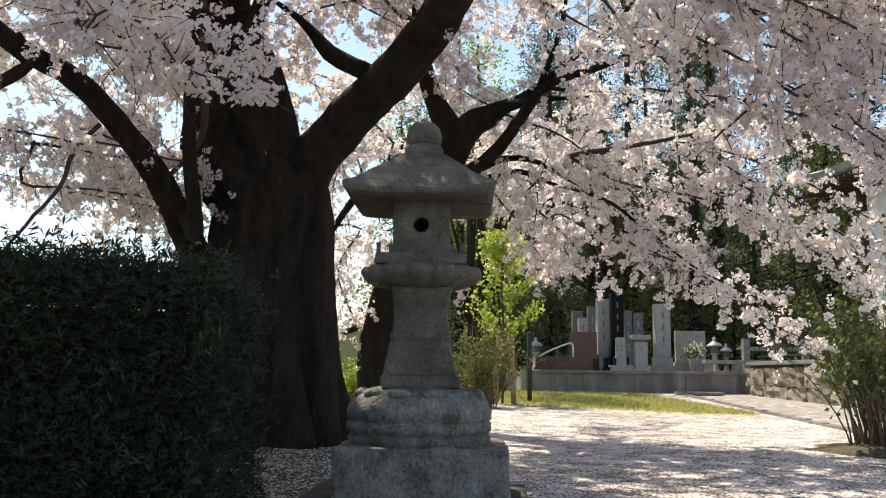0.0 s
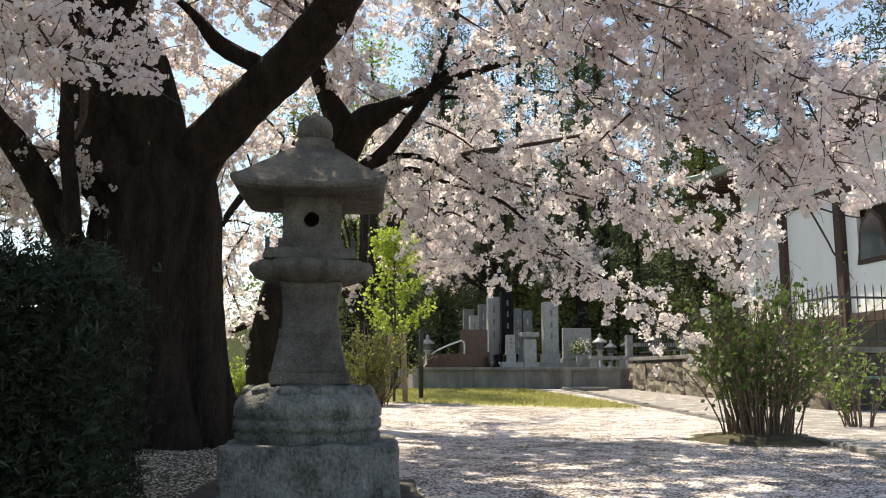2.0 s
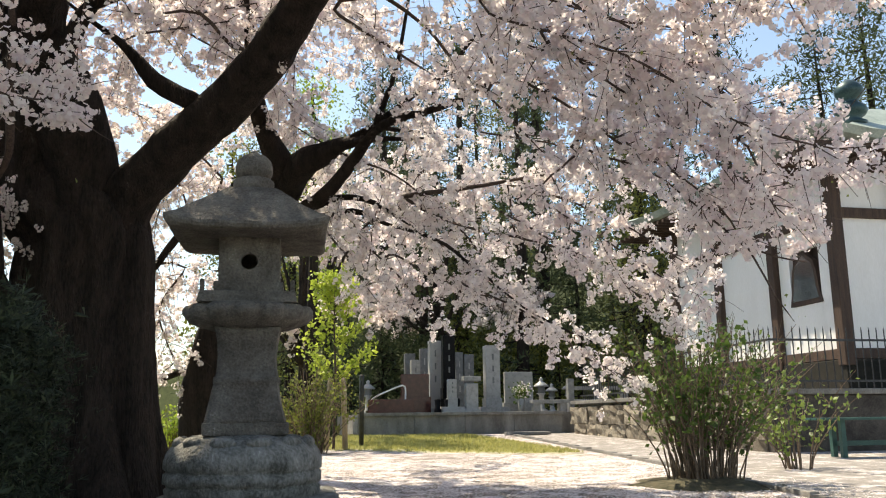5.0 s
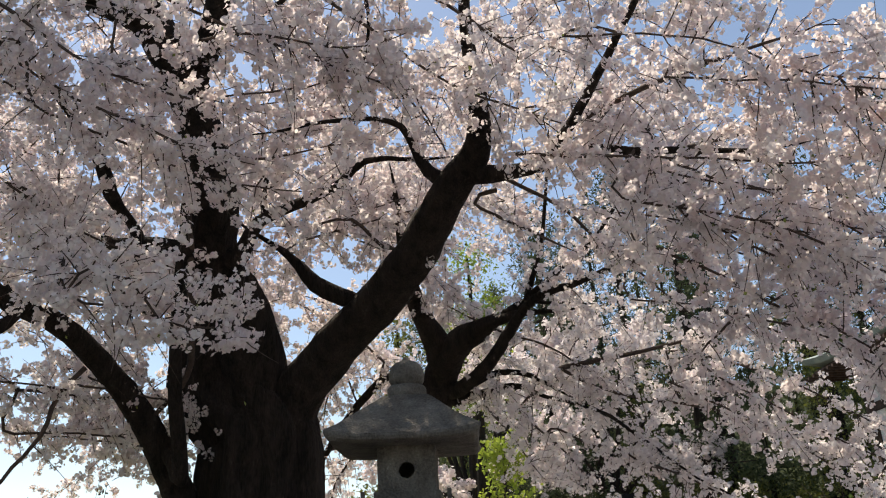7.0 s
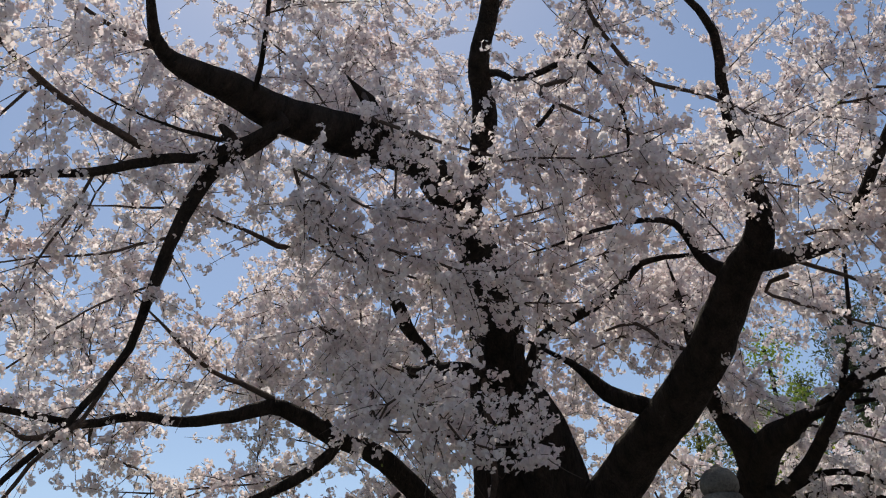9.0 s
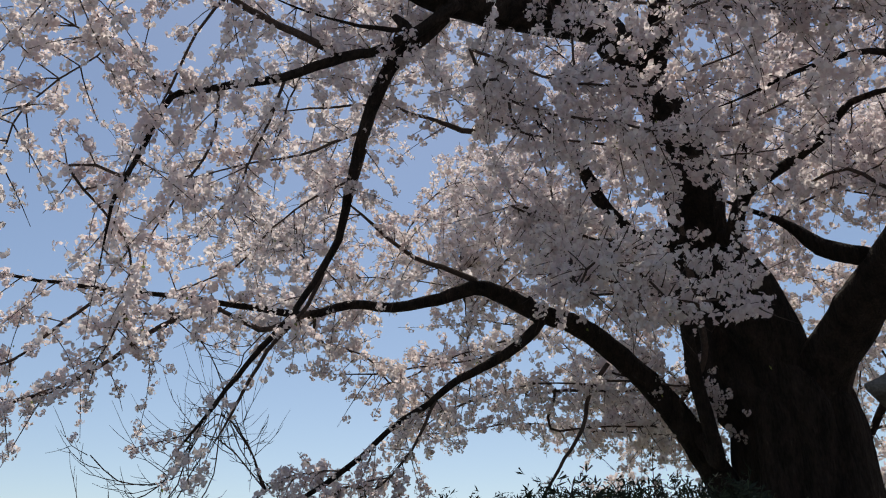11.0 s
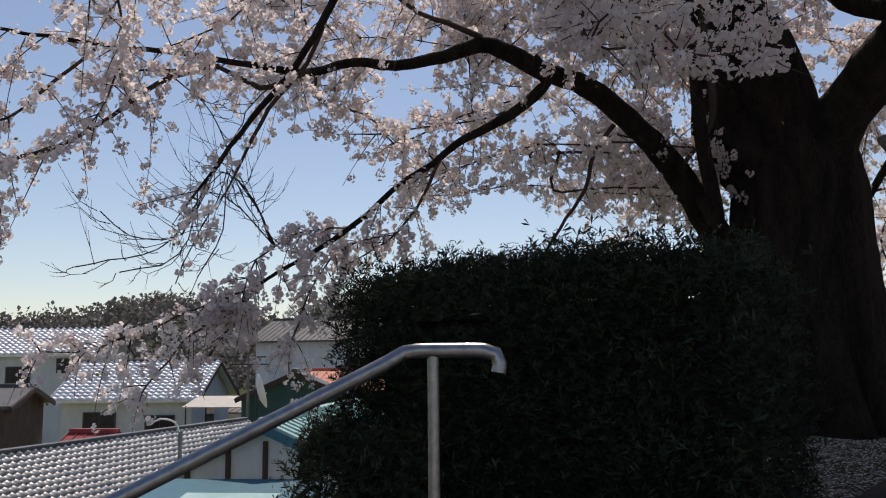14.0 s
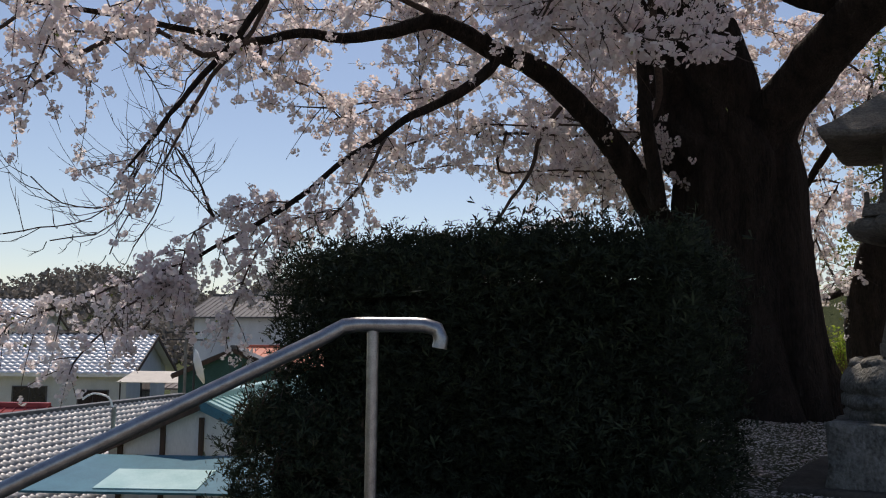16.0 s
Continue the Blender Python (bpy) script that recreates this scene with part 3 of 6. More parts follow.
limb(MAIN, [(-2.35, 7.88, 4.26, 0.1), (-2.65, 7.66, 4.28, 0.093), (-2.98, 7.44, 4.23, 0.069), (-3.29, 7.02, 4.34, 0.028)], 5, 0.6, 0.15)
limb(MAIN, [(-2.84, 7.5, 4.48, 0.058), (-2.91, 7.19, 4.6, 0.074), (-2.94, 6.8, 4.86, 0.067), (-2.97, 6.5, 4.93, 0.043), (-3.09, 6.05, 5.15, 0.026)], 4, 0.6, 0.15)
limb(MAIN, [(-2.44, 5.48, 3.02, 0.017), (-2.01, 5.47, 2.91, 0.016), (-1.64, 5.53, 2.78, 0.016), (-1.34, 5.62, 2.79, 0.008)], 24, 0.4, 0.05)
limb(MAIN, [(-2.19, 5.31, 3.15, 0.016), (-1.87, 5.38, 2.99, 0.016), (-1.74, 5.49, 2.8, 0.016)], 22, 0.4, 0.05)
limb(MAIN, [(-2.94, 5.09, 4.73, 0.019), (-2.32, 5.35, 4.42, 0.018), (-1.74, 5.56, 4.24, 0.018), (-1.26, 5.83, 4.21, 0.018), (-0.87, 5.96, 4.32, 0.014)], 16, 0.42, 0.05)
limb(MAIN, [(-3.05, 5, 5.12, 0.024), (-2.62, 5.19, 4.84, 0.019), (-2.08, 5.44, 4.64, 0.018), (-1.48, 5.63, 4.66, 0.014), (-0.9, 5.78, 4.81, 0.014)], 14, 0.45, 0.05)
limb(MAIN, [(-2.51, 5.33, 5.78, 0.03), (-1.73, 5.48, 5.32, 0.024), (-1, 5.61, 5.05, 0.019), (-0.3, 5.75, 4.8, 0.014)], 12, 0.45, 0.05)
limb(MAIN, [(-2.83, 6.5, 3.55, 0.02), (-2.09, 6.44, 3.27, 0.016), (-1.5, 6.47, 3.1, 0.008)], 10, 0.35, 0.05)
limb(MAIN, [(-1.34, 5.87, 6.28, 0.042), (-1, 5.76, 6.18, 0.041), (-0.66, 5.61, 6.11, 0.035), (-0.38, 5.8, 5.59, 0.024), (-0.44, 5.99, 5.15, 0.019)], 9, 0.6, 0.15)
limb(MAIN, [(-0.51, 4.75, 6.15, 0.028), (-0.19, 5.34, 5.55, 0.028), (0.31, 5.53, 5.31, 0.023), (0.71, 5.6, 5.01, 0.018)], 9, 0.6, 0.15)
limb(MAIN, [(-2.43, 9.37, 1.18, 0.197), (-2.59, 9.05, 2, 0.161), (-2.86, 8.52, 2.73, 0.135), (-3.14, 8.19, 3.17, 0.118), (-3.43, 7.63, 3.49, 0.104), (-3.67, 7.13, 3.58, 0.091), (-3.85, 6.74, 3.69, 0.084), (-3.99, 6.52, 3.72, 0.078), (-4.23, 6.31, 3.58, 0.068), (-4.56, 5.98, 3.48, 0.058), (-4.81, 5.66, 3.45, 0.053), (-5.06, 5.35, 3.33, 0.048), (-5.34, 4.89, 3.36, 0.039), (-5.56, 4.47, 3.37, 0.034), (-5.8, 3.81, 3.29, 0.029), (-5.97, 3.16, 3.22, 0.021), (-6.03, 2.59, 3.13, 0.015)], 3, 0.5, 0.15)
limb(MAIN, [(-3.63, 7.1, 3.41, 0.066), (-3.88, 6.83, 3.09, 0.059), (-4.27, 6.45, 2.79, 0.047), (-4.41, 6.29, 2.59, 0.041), (-4.67, 6.04, 2.33, 0.036), (-4.91, 5.79, 2, 0.035), (-5.16, 5.48, 1.72, 0.03), (-5.41, 5.13, 1.43, 0.024), (-5.44, 4.98, 1.22, 0.019), (-5.52, 4.9, 1.04, 0.015)], 7, 0.45, 0.15)
limb(MAIN, [(-4.34, 6.33, 2.62, 0.031), (-4.45, 6.22, 2.28, 0.025), (-4.61, 6.05, 1.94, 0.02), (-4.86, 5.88, 1.74, 0.015)], 8, 0.4, 0.15)
limb(MAIN, [(-3.38, 8.1, 3.18, 0.04), (-3.55, 7.99, 2.89, 0.036), (-3.66, 7.93, 2.5, 0.033), (-3.82, 7.79, 2.2, 0.03), (-3.98, 7.65, 1.85, 0.023)], 1, 0.4, 0.15)
limb(MAIN, [(-3.49, 8, 2.95, 0.018), (-3.92, 7.57, 2.95, 0.014), (-4.32, 7.14, 2.81, 0.011), (-4.62, 6.88, 2.66, 0.017)], 10, 0.4, 0.15)
limb(MAIN, [(-3.53, 8.07, 3.03, 0.024), (-3.11, 8.25, 3, 0.018), (-2.8, 8.38, 2.93, 0.018)], 8, 0.4, 0.15)
limb(MAIN, [(-3.72, 7.09, 3.29, 0.022), (-4.17, 6.79, 3.08, 0.016), (-4.61, 6.4, 2.98, 0.016), (-4.9, 6.08, 2.9, 0.016)], 9, 0.35, 0.15)
limb(MAIN, [(-3.98, 6.51, 3.77, 0.043), (-4.16, 6.22, 3.86, 0.037), (-4.3, 5.97, 3.91, 0.031), (-4.42, 5.49, 4.1, 0.025)], 8, 0.6, 0.15)
limb(MAIN, [(-2.92, 8.51, 2.67, 0.036), (-2.59, 8.44, 2.97, 0.036), (-2.41, 8.3, 3.25, 0.047), (-2.36, 8.01, 3.84, 0.052), (-2.3, 7.64, 4.47, 0.035)], 3, 0.4, 0.15)
limb(MAIN, [(-2.49, 8.54, 2.11, 0.082), (-2.5, 8.27, 2.86, 0.076), (-2.48, 8.08, 3.55, 0.064), (-2.41, 7.79, 4.33, 0.047)], 2, 0.4, 0.15)
limb(MAIN, [(-5.06, 5.35, 3.33, 0.041), (-5.26, 4.95, 3.12, 0.035), (-5.44, 4.67, 3.25, 0.03), (-5.63, 4.32, 3.16, 0.024)], 8, 0.5, 0.15)
limb(MAIN, [(-5.44, 4.67, 3.27, 0.035), (-5.63, 4.21, 3.04, 0.034), (-5.78, 3.83, 2.67, 0.028), (-5.84, 3.47, 2.38, 0.027), (-5.9, 3.22, 2.26, 0.023), (-5.96, 2.78, 1.93, 0.013)], 8, 0.5, 0.15)
limb(MAIN, [(-5.81, 3.82, 3.28, 0.024), (-5.88, 3.51, 2.94, 0.024), (-5.95, 3.18, 2.57, 0.018), (-5.98, 2.75, 2.39, 0.013)], 10, 0.5, 0.15)
limb(MAIN, [(-4.61, 6.05, 1.94, 0.015), (-4.94, 5.68, 1.78, 0.015), (-5.11, 5.44, 1.42, 0.015), (-5.12, 5.31, 1.13, 0.015)], 16, 0.3, 0.3)
limb(MAIN, [(-5.41, 5.13, 1.43, 0.02), (-5.48, 4.77, 1.31, 0.014), (-5.6, 4.32, 1.11, 0.014), (-5.7, 3.86, 0.93, 0.014), (-5.83, 3.46, 0.89, 0.009)], 17, 0.3, 0.25)
limb(MAIN, [(-5.44, 4.98, 1.22, 0.015), (-5.55, 4.56, 1.03, 0.014), (-5.62, 4.3, 0.76, 0.014), (-5.7, 4.19, 0.55, 0.009)], 16, 0.25, 0.3)
limb(MAIN, [(-4.91, 5.79, 1.99, 0.015), (-5.15, 5.33, 1.9, 0.015), (-5.28, 4.95, 1.63, 0.014), (-5.36, 4.91, 1.31, 0.01)], 14, 0.3, 0.25)
limb(MAIN, [(-4.41, 8.22, 3.06, 0.025), (-3.82, 8.4, 3.05, 0.025), (-3.08, 8.61, 2.98, 0.019)], 9, 0.4, 0.1)
limb(MAIN, [(-4.33, 8.58, 2.69, 0.026), (-3.76, 8.74, 2.67, 0.019), (-3.05, 8.92, 2.6, 0.019)], 9, 0.4, 0.1)
limb(MAIN, [(-3.48, 8.4, 3.18, 0.019), (-3.05, 8.51, 2.98, 0.018), (-2.79, 8.67, 2.67, 0.018)], 9, 0.4, 0.1)
limb(MAIN, [(-5.9, 8.19, 2.79, 0.014), (-4.94, 8.67, 2.84, 0.013), (-4.03, 9.04, 2.75, 0.013), (-3.23, 9.38, 2.64, 0.02)], 11, 0.35, 0.1)
limb(MAIN, [(-5.34, 7.01, 3.02, 0.018), (-4.71, 7.13, 3.25, 0.017), (-4.1, 7.22, 3.34, 0.017)], 11, 0.35, 0.1)
limb(MAIN, [(-5.5, 5.97, 3.27, 0.022), (-5.13, 6.2, 3.15, 0.016), (-4.91, 6.35, 2.87, 0.016)], 11, 0.35, 0.1)
limb(MAIN, [(-5.15, 4.67, 2.6, 0.009), (-5.31, 4.48, 2.17, 0.009), (-5.52, 4.19, 1.67, 0.009), (-5.78, 3.66, 1.51, 0.009)], 1, 0.3, 0.1, bare=True)
limb(MAIN, [(-5.24, 4.53, 2.31, 0.009), (-5.41, 4.3, 1.8, 0.009), (-5.55, 3.95, 1.79, 0.009), (-5.65, 3.76, 1.93, 0.009)], 1, 0.3, 0.1, bare=True)
limb(MAIN, [(-5.16, 4.57, 2.44, 0.009), (-5.22, 4.47, 2.03, 0.009), (-5.29, 4.31, 1.7, 0.009), (-5.38, 4.25, 1.4, 0.009)], 1, 0.3, 0.1, bare=True)
limb(MAIN, [(-5.34, 4.46, 2.13, 0.009), (-5.45, 4.29, 1.63, 0.009), (-5.62, 3.92, 1.48, 0.009)], 1, 0.3, 0.1, bare=True)
limb(MAIN, [(-5.18, 4.59, 2.31, 0.009), (-5.22, 4.53, 1.81, 0.009), (-5.35, 4.43, 1.46, 0.009)], 1, 0.3, 0.1, bare=True)
limb(MAIN, [(-5.16, 4.63, 2.27, 0.009), (-5.13, 4.73, 2.06, 0.009), (-5.08, 4.81, 1.92, 0.009)], 1, 0.3, 0.1, bare=True)
limb(MAIN, [(-3.27, 4.97, 5.53, 0.07), (-3.69, 4.76, 5.07, 0.069), (-3.96, 4.78, 4.59, 0.063), (-4.23, 4.85, 3.92, 0.048), (-4.34, 4.83, 3.55, 0.042), (-4.59, 4.69, 3.07, 0.037), (-4.84, 4.46, 2.64, 0.032), (-5.01, 4.25, 2.2, 0.023)], 3, 0.4, 0.15)
limb(MAIN, [(-4.01, 4.83, 4.46, 0.039), (-4.41, 4.94, 3.76, 0.034), (-4.63, 4.88, 3.18, 0.029), (-4.85, 4.68, 2.79, 0.028), (-5.01, 4.53, 2.3, 0.019)], 2, 0.35, 0.15)
limb(MAIN, [(-3.15, 4.97, 5.61, 0.065), (-3.58, 4.6, 5.16, 0.053), (-3.85, 4.35, 5.03, 0.052), (-4.15, 3.99, 4.75, 0.046), (-4.47, 3.61, 4.58, 0.041), (-4.59, 3.28, 4.36, 0.035), (-4.75, 3.21, 3.99, 0.031), (-4.93, 3.15, 3.52, 0.026), (-4.98, 3.18, 3.37, 0.017)], 5, 0.5, 0.15)
limb(MAIN, [(-3.86, 4.33, 5.03, 0.043), (-3.97, 3.87, 5.05, 0.042), (-4.1, 3.32, 5.07, 0.036), (-4.07, 2.89, 5.1, 0.031), (-3.93, 2.49, 5.19, 0.021)], 7, 0.6, 0.15)
limb(MAIN, [(-4.57, 3.28, 4.39, 0.027), (-4.56, 3.04, 4.43, 0.022), (-4.55, 2.8, 4.47, 0.017), (-4.51, 2.44, 4.43, 0.013)], 9, 0.5, 0.15)
limb(MAIN, [(-4.1, 3.32, 5.07, 0.023), (-4.29, 3.22, 4.78, 0.018), (-4.48, 3.2, 4.39, 0.017)], 6, 0.4, 0.15)
limb(MAIN, [(-4.47, 3.62, 4.56, 0.023), (-4.65, 3.74, 4.19, 0.018), (-4.84, 3.64, 3.8, 0.018), (-5.05, 3.59, 3.46, 0.009)], 8, 0.4, 0.15)
limb(MAIN, [(-4.15, 4, 4.73, 0.023), (-4.35, 4, 4.3, 0.018), (-4.62, 4.03, 3.88, 0.014)], 8, 0.4, 0.15)
limb(MAIN, [(-3.96, 4.78, 4.59, 0.024), (-4.37, 4.45, 4.32, 0.019), (-4.64, 4.12, 4.17, 0.014), (-4.96, 3.71, 3.96, 0.009)], 9, 0.45, 0.15)
limb(MAIN, [(-4.11, 4.81, 4.16, 0.019), (-4.58, 4.57, 3.85, 0.014), (-4.89, 4.34, 3.43, 0.014), (-5.17, 3.98, 3.17, 0.009)], 9, 0.45, 0.15)
limb(MAIN, [(-3.49, 5.75, 4.9, 0.042), (-3.79, 5.36, 4.96, 0.026), (-3.95, 4.98, 4.92, 0.02), (-4.33, 4.47, 4.75, 0.015)], 9, 0.5, 0.15)
limb(MAIN, [(-3.47, 4.51, 5.36, 0.044), (-3.46, 4.59, 5.29, 0.039), (-3.71, 4.15, 5.2, 0.019), (-3.88, 3.8, 5.19, 0.014)], 6, 0.5, 0.15)
limb(MAIN, [(-3.23, 4.61, 5.76, 0.035), (-2.89, 4.17, 5.93, 0.029), (-2.54, 3.68, 6.22, 0.019)], 10, 0.7, 0.15)
limb(MAIN, [(-3.53, 3.73, 5.56, 0.037), (-3.64, 3.35, 5.47, 0.027), (-3.64, 2.69, 5.33, 0.021), (-3.77, 2.15, 5.09, 0.016)], 12, 0.7, 0.15)
limb(MAIN, [(-5.08, 2.88, 3.78, 0.017), (-5.24, 3.56, 3.4, 0.018), (-5.48, 3.7, 2.88, 0.014), (-5.64, 3.63, 2.54, 0.009)], 12, 0.45, 0.15)
limb(MAIN, [(-3.98, 2.86, 5.06, 0.017), (-4.07, 2.37, 4.66, 0.016), (-4.2, 1.86, 4.32, 0.012)], 14, 0.6, 0.15)
limb(MAIN, [(-4.36, 2.62, 4.31, 0.012), (-4.63, 2.31, 3.77, 0.012), (-4.88, 2.28, 3.35, 0.008)], 14, 0.6, 0.15)
limb(MAIN, [(1.51, 5.79, 3.71, 0.017), (2.55, 5.68, 3.41, 0.017), (3.4, 5.66, 2.96, 0.014), (3.97, 5.59, 2.79, 0.014)], 14, 0.45, 0.1)
limb(MAIN, [(1.92, 6.81, 3.71, 0.02), (2.73, 6.73, 3.21, 0.02), (3.63, 6.6, 2.6, 0.015), (4.2, 6.66, 1.8, 0.015)], 14, 0.45, 0.1)
limb(MAIN, [(0.72, 6.18, 4.33, 0.023), (1.91, 5.64, 3.99, 0.017), (2.83, 5.28, 3.69, 0.013), (3.46, 4.93, 3.6, 0.013)], 14, 0.45, 0.1)
limb(MAIN, [(1.73, 5.02, 4.27, 0.016), (2.53, 4.62, 3.96, 0.012), (3.29, 4.36, 3.59, 0.012)], 14, 0.45, 0.1)
limb(MAIN, [(2.08, 6.2, 3.71, 0.019), (3.01, 6.19, 3.37, 0.014), (3.73, 6.09, 2.89, 0.015), (3.91, 6.19, 2.6, 0.015)], 14, 0.45, 0.1)
limb(MAIN, [(2.61, 7.13, 3.18, 0.021), (3.3, 6.92, 2.88, 0.015), (4.07, 6.78, 2.26, 0.016), (4.53, 6.63, 2.09, 0.011)], 14, 0.45, 0.1)
limb(MAIN, [(2.51, 7.7, 2.85, 0.016), (3.11, 7.58, 2.4, 0.016), (3.58, 7.43, 2.06, 0.016)], 14, 0.45, 0.1)
limb(MAIN, [(1.33, 6.52, 4.58, 0.02), (2.17, 6.42, 4.12, 0.02), (3.06, 6.26, 3.7, 0.015)], 14, 0.45, 0.1)
limb(MAIN, [(-1.04, 5.49, 5.73, 0.029), (-0.42, 5.59, 5.23, 0.023), (0.27, 5.81, 4.77, 0.018), (0.98, 5.91, 4.49, 0.014)], 13, 0.55, 0.1)
limb(MAIN, [(-2.27, 5.42, 4.78, 0.019), (-1.39, 5.25, 4.93, 0.018), (-0.57, 5.35, 4.86, 0.013)], 13, 0.55, 0.1)
limb(MAIN, [(1.08, 5.14, 4.74, 0.017), (1.98, 4.83, 4.47, 0.012), (2.6, 4.68, 4.07, 0.012), (2.99, 4.47, 3.84, 0.008)], 13, 0.55, 0.1)
limb(MAIN, [(1.7, 6.71, 3.98, 0.015), (2.55, 6.45, 3.73, 0.015), (3.28, 6.11, 3.46, 0.015)], 13, 0.55, 0.1)
limb(MAIN, [(-2.97, 5.67, 4.67, 0.02), (-2.36, 5.75, 4.39, 0.019), (-1.83, 5.95, 4.18, 0.014), (-1.21, 6.16, 4.1, 0.014)], 13, 0.55, 0.1)
limb(MAIN, [(-3.41, 6.19, 4.22, 0.021), (-2.9, 6.36, 3.92, 0.02), (-2.28, 6.5, 3.65, 0.015)], 13, 0.55, 0.1)
limb(MAIN, [(1.79, 5.98, 4.04, 0.014), (2.47, 5.77, 3.76, 0.014), (3.07, 5.55, 3.63, 0.014)], 13, 0.55, 0.1)
# sprays that reach out towards the temple
limb(MAIN, [(2.08, 6.2, 3.75, 0.019), (3.0, 6.3, 3.35, 0.016), (3.9, 6.5, 2.85, 0.013), (4.7, 6.65, 2.5, 0.008)], 16, 0.42, 0.06)
limb(MAIN, [(2.6, 6.9, 3.4, 0.018), (3.4, 6.9, 3.0, 0.015), (4.2, 6.8, 2.6, 0.012), (4.8, 6.7, 2.32, 0.008)], 16, 0.4, 0.06)
limb(MAIN, [(1.9, 5.9, 4.1, 0.018), (3.2, 6.0, 3.6, 0.015), (4.3, 6.3, 3.1, 0.012), (4.95, 6.4, 2.8, 0.008)], 16, 0.42, 0.06)
# leaning cherry tree behind the lantern
limb(LEAN, [(-0.89, 12.56, 0.36, 0.284), (-0.93, 12.46, 0.95, 0.281), (-0.76, 12.24, 1.75, 0.269), (-0.32, 11.85, 2.68, 0.254), (0.06, 11.28, 3.53, 0.23), (0.09, 10.97, 3.91, 0.196), (-0.14, 10.63, 4.34, 0.133), (-0.27, 10.27, 4.73, 0.102), (-0.35, 9.82, 5.28, 0.072)], 2, 0.5, 0.15)
limb(LEAN, [(0.06, 11.26, 3.6, 0.2), (0.31, 10.75, 3.93, 0.185), (0.6, 10.49, 4.04, 0.146), (0.82, 10.25, 4.12, 0.086), (1.17, 9.99, 4.13, 0.056), (1.48, 9.76, 4.07, 0.034)], 2, 0.6, 0.15)
limb(LEAN, [(0.58, 10.48, 4.08, 0.073), (1.17, 9.95, 4.27, 0.056), (1.41, 9.74, 4.17, 0.034)], 6, 0.5, 0.15)
limb(LEAN, [(0.25, 11.09, 3.41, 0.106), (0.66, 10.52, 3.57, 0.087), (0.97, 9.98, 3.93, 0.076), (1.25, 9.53, 4.2, 0.061), (1.7, 9.13, 4.23, 0.052), (2.11, 8.69, 4.29, 0.038), (2.38, 8.35, 4.41, 0.025), (2.72, 7.98, 4.49, 0.018)], 8, 0.6, 0.15)
limb(LEAN, [(1.15, 9.76, 4.21, 0.055), (1.27, 9.4, 4.56, 0.041), (1.33, 9.05, 4.85, 0.033), (1.37, 8.56, 5.37, 0.026)], 8, 0.6, 0.15)
limb(LEAN, [(1.2, 9.64, 4.24, 0.048), (1.59, 9.17, 4.47, 0.04), (1.84, 8.84, 4.61, 0.032), (2.17, 8.4, 4.92, 0.025)], 9, 0.6, 0.15)
limb(LEAN, [(0.39, 10.98, 3.46, 0.067), (0.81, 10.62, 3.54, 0.051), (1.22, 10.4, 3.44, 0.043), (1.49, 10.31, 3.24, 0.028)], 8, 0.5, 0.15)
limb(LEAN, [(0.33, 11.11, 3.34, 0.068), (0.96, 10.65, 3.39, 0.051), (1.35, 10.34, 3.18, 0.035), (1.9, 9.91, 2.88, 0.034), (2.35, 9.58, 2.43, 0.026), (2.77, 9.32, 2.01, 0.019), (3.26, 8.99, 1.68, 0.019)], 11, 0.38, 0.1)
limb(LEAN, [(1.49, 10.06, 3.43, 0.042), (1.92, 9.67, 3.42, 0.041), (2.49, 9.32, 3.45, 0.033), (3.08, 8.8, 3.47, 0.019)], 13, 0.5, 0.15)
limb(LEAN, [(1.52, 10.05, 3.43, 0.035), (1.95, 9.84, 3.14, 0.027), (2.33, 9.49, 2.93, 0.026), (3.09, 8.9, 2.63, 0.019), (3.64, 8.55, 2.22, 0.019)], 13, 0.4, 0.12)
limb(LEAN, [(0.78, 10.28, 4.02, 0.029), (1.46, 10.09, 3.69, 0.021), (1.97, 9.92, 3.23, 0.021), (2.58, 9.72, 2.52, 0.014)], 10, 0.4, 0.25)
limb(LEAN, [(0.61, 10.72, 3.18, 0.022), (0.91, 10.48, 2.77, 0.021), (1.11, 10.32, 2.39, 0.014)], 16, 0.38, 0.1)
limb(LEAN, [(1.02, 10.51, 3.06, 0.021), (1.48, 10.25, 2.53, 0.021), (1.75, 10.06, 2.16, 0.014)], 16, 0.38, 0.1)
limb(LEAN, [(1.46, 10.12, 2.71, 0.021), (2.08, 9.87, 2.34, 0.02), (2.53, 9.58, 2.14, 0.013)], 16, 0.38, 0.1)
limb(LEAN, [(2.04, 9.66, 2.37, 0.02), (2.89, 9.31, 1.83, 0.019), (3.35, 9.08, 1.45, 0.019), (3.66, 8.97, 1.27, 0.013)], 16, 0.38, 0.1)
limb(LEAN, [(2.52, 8.99, 3.01, 0.019), (3.29, 8.65, 2.47, 0.019), (3.98, 8.34, 1.85, 0.012)], 16, 0.38, 0.1)
limb(LEAN, [(2.19, 8.82, 3.9, 0.019), (2.93, 8.36, 3.63, 0.018), (3.57, 8.13, 3.22, 0.018), (4.17, 7.94, 2.84, 0.012)], 16, 0.38, 0.1)
limb(LEAN, [(1.87, 8.69, 4.42, 0.025), (2.85, 8.07, 4.17, 0.018), (3.52, 7.71, 3.81, 0.018)], 16, 0.38, 0.1)
limb(LEAN, [(2.51, 8.92, 3.31, 0.019), (3.38, 8.41, 2.89, 0.018), (4.11, 8.08, 2.37, 0.012)], 16, 0.38, 0.1)
